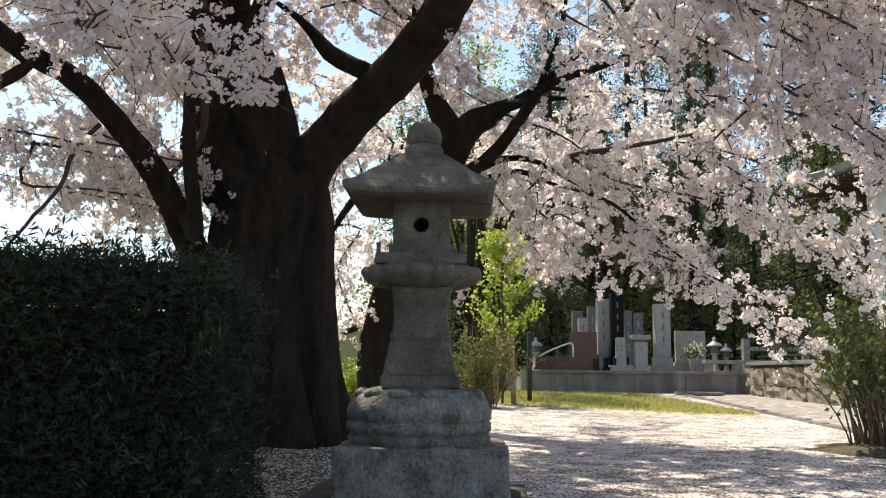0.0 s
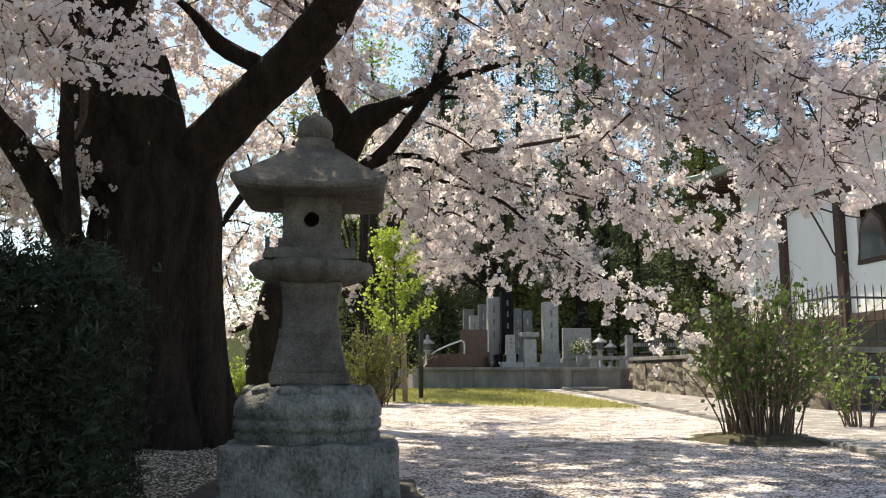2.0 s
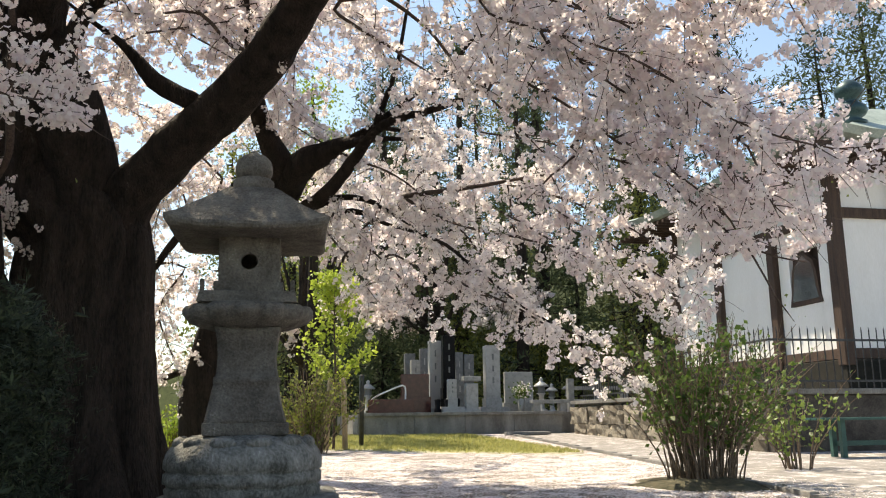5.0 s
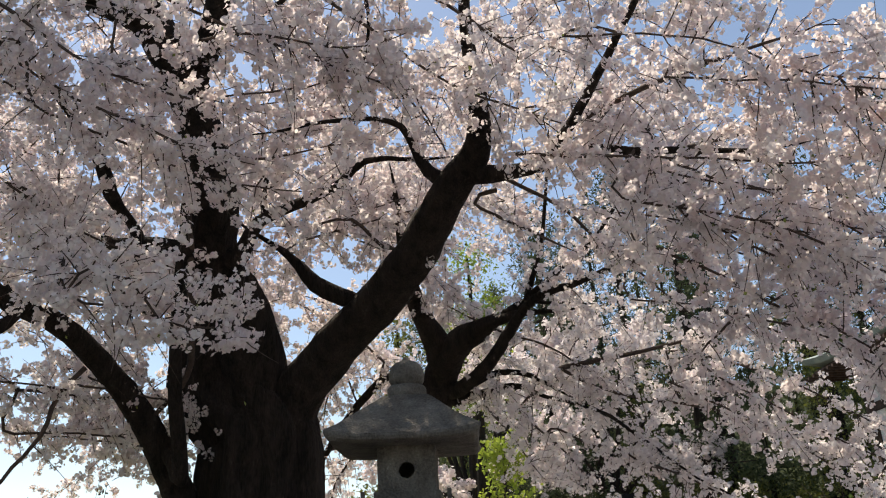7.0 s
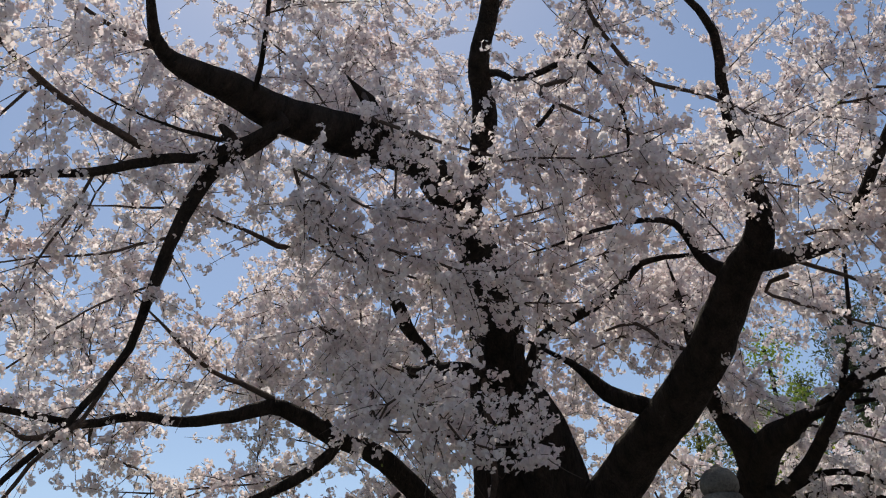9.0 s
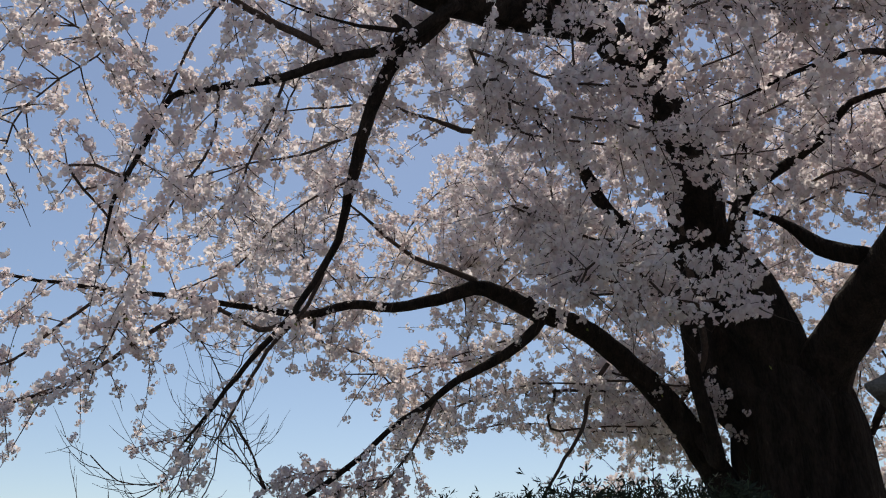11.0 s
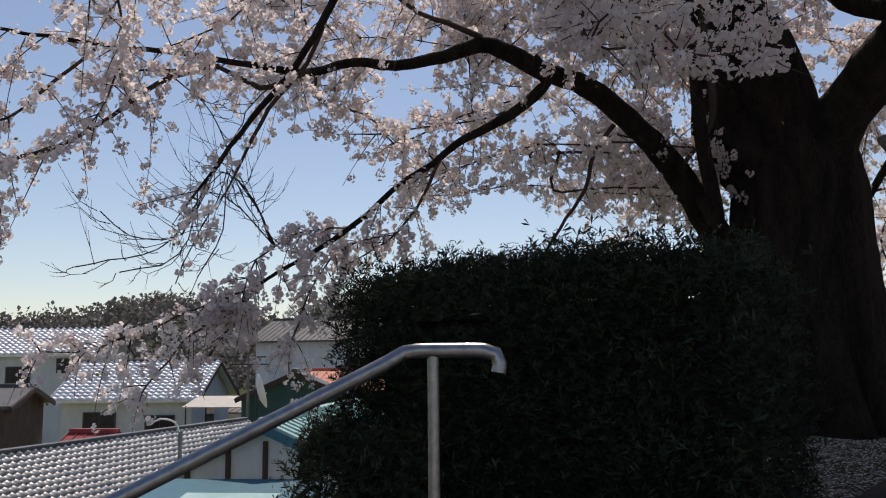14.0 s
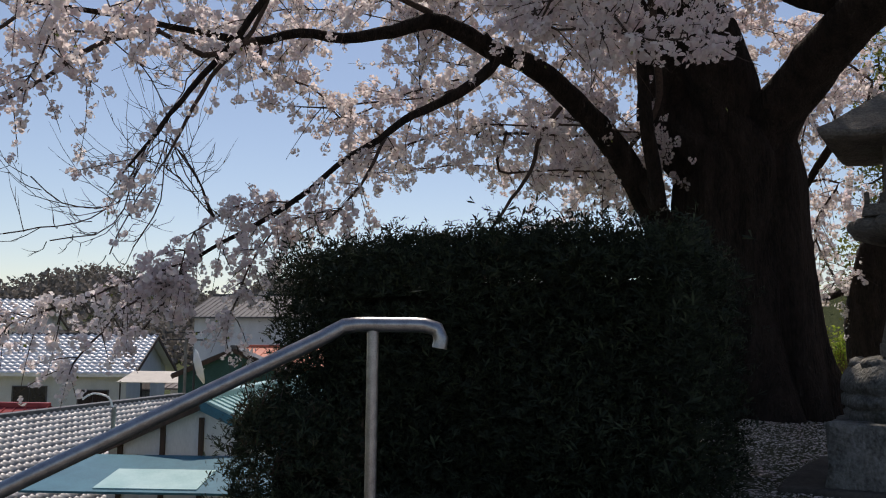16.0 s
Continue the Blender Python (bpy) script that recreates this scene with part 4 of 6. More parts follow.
limb(LEAN, [(0.33, 11.22, 3.28, 0.061), (-0.51, 11.22, 3.7, 0.061), (-1.06, 11.46, 3.39, 0.063), (-1.5, 11.73, 2.84, 0.056), (-1.7, 11.85, 2.58, 0.032)], 3, 0.5, 0.15)
limb(LEAN, [(-0.76, 12.24, 1.71, 0.057), (-1.08, 12.33, 1.49, 0.057), (-1.49, 12.4, 1.34, 0.05), (-1.82, 12.46, 1.26, 0.033)], 6, 0.4, 0.15)
limb(LEAN, [(-1.06, 11.46, 3.39, 0.023), (-1.3, 11.41, 3.93, 0.024), (-1.54, 11.63, 3.34, 0.016)], 20, 0.5, 0.15)
limb(LEAN, [(-1.15, 11.77, 2.82, 0.024), (-1.47, 11.92, 2.27, 0.024), (-1.31, 12.09, 1.73, 0.016)], 20, 0.5, 0.15)
limb(LEAN, [(-0.66, 11.07, 3.85, 0.023), (-1.12, 11.03, 4.22, 0.023), (-1.73, 11.18, 3.79, 0.015)], 20, 0.5, 0.15)



def fill_crown(tr, centre, count, reach, seed, clear, dens, rise):
    """Lesser branches that round out the crown, growing outwards from the limbs; clear() keeps open air."""
    rng = np.random.default_rng(seed)
    made = 0
    for _ in range(count * 12):
        if made == count:
            break
        a, e = rng.random() * 6.283, radians(rng.uniform(*rise))
        d = np.array([math.cos(a) * math.cos(e), math.sin(a) * math.cos(e), math.sin(e)])
        tip = np.array(centre) + d * rng.uniform(*reach) * np.array([1.15, 1.0, 0.85])
        if not clear(*tip):
            continue
        near = min(tr["skel"], key=lambda q: abs(np.linalg.norm(np.subtract(q[:3], tip)) - 2.2) + (5 if q[3] < 0.014 else 0))
        root = np.array(near[:3])
        mid = (root + tip) / 2 + np.array([0, 0, 0.25]) + rng.normal(size=3) * 0.15
        limb(tr, [(*root, min(near[3], 0.022)), (*mid, 0.014), (*tip, 0.006)], dens, 0.52, 0.12)
        made += 1


def open_air(x, y, z):
    """Keeps the crown off the path, and the sky clear below the arching limb."""
    bear, far = math.degrees(math.atan2(-x, y)), math.hypot(x, y)
    up = math.degrees(math.atan2(z - 0.9, far))
    dist = math.hypot(far, z - 0.9)
    if dist < 8.3 and up < 44 or far < 4.4:
        return False
    if 8 < bear < 46 and up < (21 if bear > 30 else 16):
        return False
    if bear < -3 and up < 23:
        return False
    return up > (14 if bear > 46 else 17)


def below_crown(x, y, z):
    """The open air under the lowest sprays: before the trunk, and towards the temple."""
    bear, far = math.degrees(math.atan2(-x, y)), math.hypot(x, y)
    up = math.degrees(math.atan2(z - 0.85, far))
    if 7.5 < bear < 23 and far < 8.8 and up < 17.2:
        return False
    if 2.5 < bear < 11.5 and far < 7 and up < 22:
        return False
    if bear < -29.5 and up < 9.5 + 0.5 * math.sin(bear * 2.3):
        return False
    return not (bear < -35.5 and up < 13)


fill_crown(MAIN, (-2.0, 8.6, 3.6), 92, (2.6, 7.4), 3, open_air, 11, (-5, 75))
fill_crown(MAIN, (-2.6, 10.8, 3.4), 20, (1.4, 3.6), 12, lambda x, y, z: y > 9.9 and 11 < math.degrees(math.atan2(-x, y)) < 27 and z > 2.3, 12, (-20, 40))
fill_crown(MAIN, (-0.9, 10.9, 4.9), 18, (0.8, 2.8), 14, lambda x, y, z: y > 10.2 and -5 < math.degrees(math.atan2(-x, y)) < 14 and 3.9 < z < 7, 12, (-30, 50))
fill_crown(LEAN, (0.8, 11.4, 3.2), 9, (1.8, 4.0), 5, lambda x, y, z: z > 3.4 and y > 10.5 and math.degrees(math.atan2(-x, y)) < 6, 10, (-10, 60))
fill_crown(MAIN, (-1.6, 8.2, 5.5), 26, (3.0, 5.8), 8, lambda x, y, z: z > 7.0 and y < 13 and math.hypot(x, y) > 4.5, 11, (25, 80))
finish(MAIN, 1.05, clear=below_crown)
finish(LEAN, 1.05, clear=below_crown)


def backing_cherry(at, tall, spread, seed, dens=1.0):
    """A whole flowering cherry farther off: trunk, forking limbs and a crown of umbels."""
    rng = np.random.default_rng(seed)
    tr = tree("cherry_tree", "blossoming cherry tree standing farther off across the grass", at)
    x, y, z = at
    limb(tr, [(x, y, z - 0.1, 0.24), (x + 0.1, y, z + tall * 0.2, 0.19), (x + 0.15, y + 0.1, z + tall * 0.38, 0.16), (x, y, z + tall * 0.6, 0.08)], 0, 1, 0)
    for k in range(11):
        a = 2 * math.pi * (k + rng.random()) / 11
        e = spread * (0.6 + 0.5 * rng.random())
        h = tall * (0.45 + 0.5 * rng.random())
        limb(tr, [(x + 0.12, y, z + tall * 0.3, 0.09), (x + 0.45 * e * math.cos(a), y + 0.45 * e * math.sin(a), z + h * 0.85, 0.05), (x + e * math.cos(a), y + e * math.sin(a), z + h * 0.95, 0.012)], 11 * dens, 0.9, 0.1)
    tr["leaf"] = []
    finish(tr, 2.9, 0.36)


for k, (bx, by, bt, bs) in enumerate([(-4.6, 29, 5.6, 3.6), (0.9, 27, 11.0, 4.6), (6.5, 34, 10.5, 5.2), (-13, 30, 5.0, 4.0), (-20, 38, 6, 4.5), (-9, 38, 6, 4.5)]):
    backing_cherry((bx, by, float(height(bx, by))), bt, bs, 20 + k)


# ---- stone lantern ----
def worn(ob, amount, scale, seed):
    """Chip and wear a stone mesh a little, so that no edge is straight."""
    me = ob.data
    for v in me.vertices:
        n = noise.noise_vector(v.co * scale + Vector((seed, seed, seed)))
        v.co += Vector(n) * amount
    return ob


def fine(bm, cuts=3):
    bmesh.ops.subdivide_edges(bm, edges=bm.edges[:], cuts=cuts, use_grid_fill=True)
    return bm


lan = thing("stone_lantern", "tall weathered grey granite lantern with mossy stepped base", "stone lantern", (-0.13, 5.55, 0), turn=-2)
worn(part("footing", fine(box(bmesh.new(), (0.0, 0.05, -0.04), (1.44, 1.30, 0.16), 0.02)), M_DARKWALL, lan, "dark stone footing"), 0.03, 4, 1)
worn(part("base_slab", fine(box(bmesh.new(), (0.03, 0, 0.195), (1.05, 1.05, 0.35), 0.022, 0, 0.985), 7), M_MOSS, lan, "rough grey base slab with pale lichen"), 0.028, 6, 2)
bm = lathe(bmesh.new(), [(0.36, 0.34), (0.425, 0.345), (0.446, 0.37), (0.452, 0.415), (0.436, 0.426), (0.438, 0.436), (0.458, 0.45), (0.46, 0.495), (0.443, 0.507), (0.445, 0.517), (0.459, 0.53), (0.457, 0.575), (0.446, 0.612), (0.42, 0.65), (0.37, 0.69), (0.31, 0.71), (0.26, 0.715)], 96, lobes=16, lobe=0.02, square=0.10)
worn(part("lotus_base", bm, M_MOSS, lan, "ribbed drum base with carved lotus petals", True), 0.012, 11, 3)
for k in range(12):
    a = 2 * math.pi * (k + 0.5) / 12
    b2 = lathe(bmesh.new(), [(0.005, -0.045), (0.05, -0.035), (0.07, -0.005), (0.055, 0.025), (0.004, 0.036)], 10)
    o = part("lotus_petal", b2, M_MOSS, lan, smooth=True)
    o.matrix_local = pose(0.378 * math.cos(a), 0.378 * math.sin(a), 0.668, 0, 52, math.degrees(a)) @ Matrix.Diagonal((0.6, 1.25, 1.3, 1))
worn(part("shaft_foot", fine(box(bmesh.new(), (0.01, 0, 0.75), (0.49, 0.49, 0.075), 0.014)), M_STONE, lan), 0.007, 9, 4)
bm = lathe(bmesh.new(), [(0.238, 0.785), (0.234, 0.81), (0.214, 0.89), (0.197, 0.97), (0.189, 1.015), (0.196, 1.022), (0.196, 1.05), (0.184, 1.056), (0.175, 1.12), (0.172, 1.18), (0.177, 1.26), (0.19, 1.32), (0.2, 1.35)], 48, square=0.86)
worn(part("shaft", bm, M_STONE, lan, "waisted stone shaft with a worn pale patch", True), 0.007, 8, 5)
bm = lathe(bmesh.new(), [(0.20, 1.345), (0.27, 1.36), (0.35, 1.395), (0.376, 1.43), (0.378, 1.455), (0.36, 1.48), (0.30, 1.49)], 112, lobes=14, lobe=0.12, square=0.12)
worn(part("lotus_disc", bm, M_STONE, lan, "scalloped lotus disc", True), 0.008, 11, 6)
worn(part("parapet", fine(box(bmesh.new(), (0, 0, 1.52), (0.58, 0.58, 0.07), 0.012, 0, 0.96)), M_STONE, lan), 0.007, 9, 7)
worn(part("firebox_base", fine(box(bmesh.new(), (0, 0, 1.585), (0.41, 0.41, 0.07), 0.008)), M_STONE, lan), 0.005, 9, 7)
for sx in (-0.02, -0.262, 0.262):
    block("parapet_post", (sx, -0.262, 1.585), (0.026, 0.026, 0.07), M_STONE, lan, 0.004)
for sx, sy, wx, wy in ((-0.155, 0, 0.05, 0.36), (0.155, 0, 0.05, 0.36), (0, 0.155, 0.26, 0.05)):
    worn(part("firebox_wall", fine(box(bmesh.new(), (sx, sy, 1.76), (wx, wy, 0.29), 0.006)), M_STONE, lan), 0.004, 9, 8)
# front of the firebox, with a round opening through it
bm = bmesh.new()
ring_o, ring_i = [], []
for yy in (-0.18, -0.13):
    ro, ri = [], []
    for i in range(32):
        a = 2 * math.pi * i / 32
        q = 1 / max(abs(math.cos(a)), abs(math.sin(a)))
        ro.append(bm.verts.new((0.13 * q * math.cos(a), yy, 1.76 + 0.145 * q * math.sin(a))))
        ri.append(bm.verts.new((0.05 * math.cos(a), yy, 1.747 + 0.05 * math.sin(a))))
    ring_o.append(ro)
    ring_i.append(ri)
for i in range(32):
    j = (i + 1) % 32
    bm.faces.new((ring_o[0][i], ring_o[0][j], ring_i[0][j], ring_i[0][i]))
    bm.faces.new((ring_o[1][j], ring_o[1][i], ring_i[1][i], ring_i[1][j]))
    bm.faces.new((ring_i[0][i], ring_i[0][j], ring_i[1][j], ring_i[1][i]))
    bm.faces.new((ring_o[0][j], ring_o[0][i], ring_o[1][i], ring_o[1][j]))
part("firebox_front", bm, M_STONE, lan, "firebox face with a round opening")


def lantern_roof():
    """Square sweeping roof with slightly upturned corners over a flat soffit."""
    bm = bmesh.new()
    n = 40
    rings = []
    for half, z, lift in ((0.18, 1.895, 0.0), (0.30, 1.893, 0.0), (0.425, 1.895, 0.012), (0.45, 1.901, 0.03), (0.46, 1.918, 0.036), (0.458, 1.936, 0.036), (0.445, 1.944, 0.034), (0.395, 1.985, 0.02), (0.31, 2.065, 0.01), (0.22, 2.15, 0.003), (0.165, 2.20, 0), (0.13, 2.225, 0)):
        ring = []
        for i in range(n):
            t = 4 * i / n
            s, u = int(t), 2 * (t - int(t)) - 1
            p = ((u, -1), (1, u), (-u, 1), (-1, -u))[s]
            k = max(abs(p[0]), 1e-6) * max(abs(p[1]), 1e-6)
            ring.append(bm.verts.new((p[0] * half * (1 + 0.025 * k ** 6), p[1] * half * (1 + 0.025 * k ** 6), z + lift * k ** 4)))
        rings.append(ring)
    for p, q in zip(rings, rings[1:]):
        for i in range(n):
            j = (i + 1) % n
            bm.faces.new((p[i], p[j], q[j], q[i]))
    bm.faces.new(rings[0][::-1])
    bm.faces.new(rings[-1])
    return bm


worn(part("roof", lantern_roof(), M_STONE, lan, "sweeping stone roof with lichen near the peak"), 0.008, 8, 9)
bm = lathe(bmesh.new(), [(0.124, 2.22), (0.13, 2.235), (0.128, 2.29), (0.115, 2.305)], 32)
part("finial_neck", bm, M_STONE, lan, smooth=True)
bm = lathe(bmesh.new(), [(0.06, 2.295), (0.1, 2.31), (0.117, 2.345), (0.118, 2.385), (0.106, 2.43), (0.075, 2.462), (0.035, 2.478), (0.022, 2.495), (0.004, 2.507)], 32)
part("finial", bm, M_STONE, lan, "round jewel finial", True)

# ---- clipped hedge ----
def hedge(name, label, a, b, deep, low, high, count, size, seed, bumps=0.12):
    """A clipped evergreen hedge along a-b (its front foot), deep metres thick."""
    rng = np.random.default_rng(seed)
    a, b = np.array(a, float), np.array(b, float)
    ln = np.linalg.norm(b - a)
    e = (b - a) / ln
    nrm = np.array([-e[1], e[0]])
    ob = thing(name, label, "hedge", (a[0], a[1], low))
    org = np.array([a[0], a[1], low])

    def surf(u, w, h):
        p = a[None] + e[None] * u[:, None] + nrm[None] * w[:, None]
        return np.column_stack([p, h]) - org
    # solid core, its near-black colour stands for the shade deep in the foliage
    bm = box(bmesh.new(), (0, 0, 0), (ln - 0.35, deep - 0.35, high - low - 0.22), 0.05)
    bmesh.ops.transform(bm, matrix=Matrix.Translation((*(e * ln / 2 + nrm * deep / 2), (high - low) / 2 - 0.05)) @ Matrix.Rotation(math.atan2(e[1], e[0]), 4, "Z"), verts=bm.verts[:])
    part("shaded_core", bm, M_DEEP_SHADE, ob)
    f = rng.random(count)
    u, w, h = rng.random(count) * ln, rng.random(count) * deep, low + rng.random(count) ** 0.9 * (high - low)
    side = f < 0.55
    w[side] = rng.normal(size=side.sum()) * 0.09 + 0.05
    top = (f >= 0.55) & (f < 0.80)
    h[top] = high + rng.normal(size=top.sum()) * 0.06
    end = (f >= 0.80) & (f < 0.91)
    u[end] = rng.normal(size=end.sum()) * 0.07
    end2 = f >= 0.91
    u[end2] = ln + rng.normal(size=end2.sum()) * 0.07
    lump = np.array([noise.noise((x * 1.3, y * 1.3, z * 1.6)) for x, y, z in zip(u, w, h)])
    w = w - lump * bumps * (w < deep / 2)
    h = h + lump * bumps * 0.8 * (h > high - 0.3)
    c = surf(u, w, h)
    # sprigs: a flat fan of narrow leaves
    R = turns(count, rng)
    fan = np.array([[0, 0, 0], [0.1, 0.55, 0.02], [0, 1, 0], [-0.1, 0.55, 0.02], [0, 0.15, 0], [0.5, 0.62, 0.05], [0.42, 0.72, 0.0], [0, 0.3, 0], [-0.5, 0.62, -0.03], [-0.42, 0.72, 0.0]])
    tri = np.array([[0, 1, 2], [0, 2, 3], [4, 5, 6], [7, 9, 8]])
    S = size * (0.5 + rng.random(count))
    V = np.einsum("nij,kj->nki", R, fan) * S[:, None, None]
    V[:, :, 2] = np.abs(V[:, :, 2]) * 0.9
    V += c[:, None]
    F = (np.arange(count)[:, None, None] * len(fan) + tri[None]).reshape(-1, 3)
    raw("foliage", V.reshape(-1, 3), F, M_HEDGE, ob, "dense dark green foliage", "stuff")
    # loose shoots standing above the clipped top
    k = int(ln * 16)
    vs, fs, off, lc = [], [], 0, []
    for _ in range(k):
        u0, w0 = rng.random() * ln, deep * (0.1 + 0.8 * rng.random())
        p = surf(np.array([u0]), np.array([w0]), np.array([high - 0.05]))[0]
        d = np.array([rng.normal() * 0.5, rng.normal() * 0.5, 1.0])
        hgt = 0.08 + 0.42 * rng.random() ** 2.4
        Q = np.array([[*(p + d * hgt * t + np.array([0.1 * t * t, 0, 0])), 0.006 * (1.1 - t)] for t in np.linspace(0, 1, 5)])
        v, f2 = tube_arrays(Q, 3)
        vs.append(v)
        fs.append(f2 + off)
        off += len(v)
        for t in np.linspace(0.1, 1, 34):
            lc.append(p + d * hgt * t + np.array([0.1 * t * t, 0, 0]) + rng.normal(size=3) * (0.035 * (1.2 - t)))
    raw("shoot_growth", np.concatenate(vs), np.concatenate(fs), M_TWIG, ob, kind="stuff")
    v, f2 = leaves(np.array(lc), size * 0.75, rng, "needle")
    raw("shoot_foliage", v, f2, M_HEDGE, ob, "unclipped shoots above the top", "stuff")
    return ob


hedge("clipped_hedge", "tall dense dark green clipped yew hedge beside the stairs", (-3.25, 3.72), (-1.03, 4.03), 1.7, -0.8, 1.25, 66000, 0.056, 3)
hedge("low_hedge", "low dark green clipped hedge on the bank", (-3.15, 3.28), (-2.6, 3.62), 0.6, -1.2, 0.36, 14000, 0.05, 4)

# ---- handrail and stairs ----
rail = thing("handrail", "brushed stainless steel stair handrail with a bent end", "handrail", (-1.37, 1.98, 0))
def rl(x, y, z, r=0.0205):
    return (x + 1.37, y - 1.98, z, r)
dx, dy, dz = -0.737, -0.676, -0.49
pts = [rl(-1.231, 2.081, 0.765), rl(-1.228, 2.084, 0.79), rl(-1.238, 2.079, 0.816), rl(-1.268, 2.063, 0.826), rl(-1.35, 2.022, 0.827), rl(-1.43, 1.98, 0.827), rl(-1.462, 1.96, 0.822)]
pts += [rl(-1.462 + dx * s, 1.96 + dy * s, 0.818 + dz * s) for s in (0.06, 0.5, 1.2, 2.2, 3.2, 4.4)]
pipe("top_rail", pts, M_STEEL, rail, 20, 0.03)
for s, zt in ((-0.12, 0.82), (1.12, 0.31), (2.42, -0.33), (3.72, -0.96)):
    px, py = (-1.395, 2.004) if s < 0 else (-1.462 + dx * s, 1.96 + dy * s)
    pipe("post", [rl(px, py, zt - 0.95, 0.0165), rl(px, py, zt - 0.4, 0.0165), rl(px, py, zt, 0.0165)], M_STEEL, rail, 16, 0.2)
    o = part("base_flange", lathe(bmesh.new(), [(0.04, 0), (0.04, 0.008), (0.02, 0.012)], 20), M_STEEL, rail, smooth=True)
    o.location = (px + 1.37, py - 1.98, zt - 0.9 if s > 0 else 0.003)
stairs = thing("stairs", "concrete stairs going down beside the hedge", "stairs", (-1.37, 1.98, 0), kind="structure", turn=math.degrees(math.atan2(-0.676, -0.737)))
for k in range(14):
    block("step", (0.15 + 0.33 * k + 0.19, 1.35, -0.165 * (k + 1) - 0.7), (0.38, 3.1, 1.4), M_CONC, stairs, 0.008)
block("landing", (-0.45, 1.35, -0.15), (1.2, 3.1, 0.32), M_CONC, stairs, 0.008)


# ---- shrubs and saplings ----
def shrub(name, label, at, stems, tall, spread, leaf_m, per, size, seed, foot=0.25, bare=0.4, stem_r=0.011):
    """Many stems from one foot, leafy above their bare lower part."""
    rng = np.random.default_rng(seed)
    ob = thing(name, label, "shrub", at)
    vs, fs, off, lc = [], [], 0, []
    for _ in range(stems):
        a, q = rng.random() * 6.283, rng.random() ** 0.7
        b = np.array([math.cos(a) * foot * q, math.sin(a) * foot * q, -0.05])
        out = np.array([math.cos(a), math.sin(a), 0]) * spread * q * (0.6 + 0.6 * rng.random())
        h = tall * (0.55 + 0.45 * rng.random()) * (1 - 0.2 * q)
        k = np.linspace(0, 1, 7)
        Q = b + out * (k ** 1.9)[:, None] + np.array([0, 0, h]) * k[:, None] + np.cumsum(rng.normal(size=(7, 3)) * 0.018, axis=0)
        v, f = tube_arrays(np.column_stack([Q, stem_r * (1.1 - k) + 0.002]), 4)
        vs.append(v)
        fs.append(f + off)
        off += len(v)
        for _ in range(4):
            i = rng.integers(2, 6)
            d = rng.normal(size=3) * 0.5 + np.array([0, 0, 0.7])
            W = Q[i] + d * 0.28 * np.linspace(0, 1, 3)[:, None] * tall / 2
            v, f = tube_arrays(np.column_stack([W, [0.005, 0.004, 0.002]]), 3)
            vs.append(v)
            fs.append(f + off)
            off += len(v)
            if rng.random() > bare * 0.6:
                lc.append(W[0] + (W[2] - W[0]) * rng.random((per // 3, 1)) + rng.normal(size=(per // 3, 3)) * 0.04)
        w = bare + (1 - bare) * rng.random(per // 2)
        j = np.minimum((w * 6).astype(int), 5)
        lc.append(Q[j] + (Q[j + 1] - Q[j]) * (w * 6 - j)[:, None] + rng.normal(size=(len(w), 3)) * 0.04)
    raw("stem_clump", np.concatenate(vs), np.concatenate(fs), M_STEM, ob, "slender brown stems", "stuff", True)
    v, f = leaves(np.concatenate(lc), size, rng)
    raw("leaves", v, f, leaf_m, ob, "fresh green leaves", "stuff")
    return ob


shrub("multi_stemmed_shrub", "leafy shrub of many brown stems at the petal-strewn path", (4.68, 9.05, 0.06), 105, 2.25, 1.0, M_LEAF_D, 18, 0.066, 5, 0.40, 0.5, 0.009)
shrub("multi_stemmed_shrub", "sparse leafy shrub beside the gravel lane", (6.9, 10.6, 0.08), 16, 1.6, 1.0, M_LEAF_D, 16, 0.075, 6, 0.2, 0.4)
shrub("garden_shrub", "pale yellow-green bush on the lawn beside the stakes", (0.75, 16.2, 0.2), 60, 1.75, 1.0, M_OLIVE, 24, 0.06, 7, 0.3, 0.15)
shrub("garden_shrub", "sunlit light green bush on the lawn", (-1.9, 19.0, 0.25), 40, 1.0, 0.9, M_LEAF, 24, 0.07, 8, 0.3, 0.1)
mound = thing("root_mound", "low mound of soil and grass round the shrub", "soil mound", (4.68, 9.05, 0.03), kind="stuff")
worn(part("soil", lathe(bmesh.new(), [(1.0, -0.06), (0.85, 0.02), (0.6, 0.07), (0.3, 0.1), (0.02, 0.11)], 28), M_SOIL, mound, smooth=True), 0.05, 3, 3)


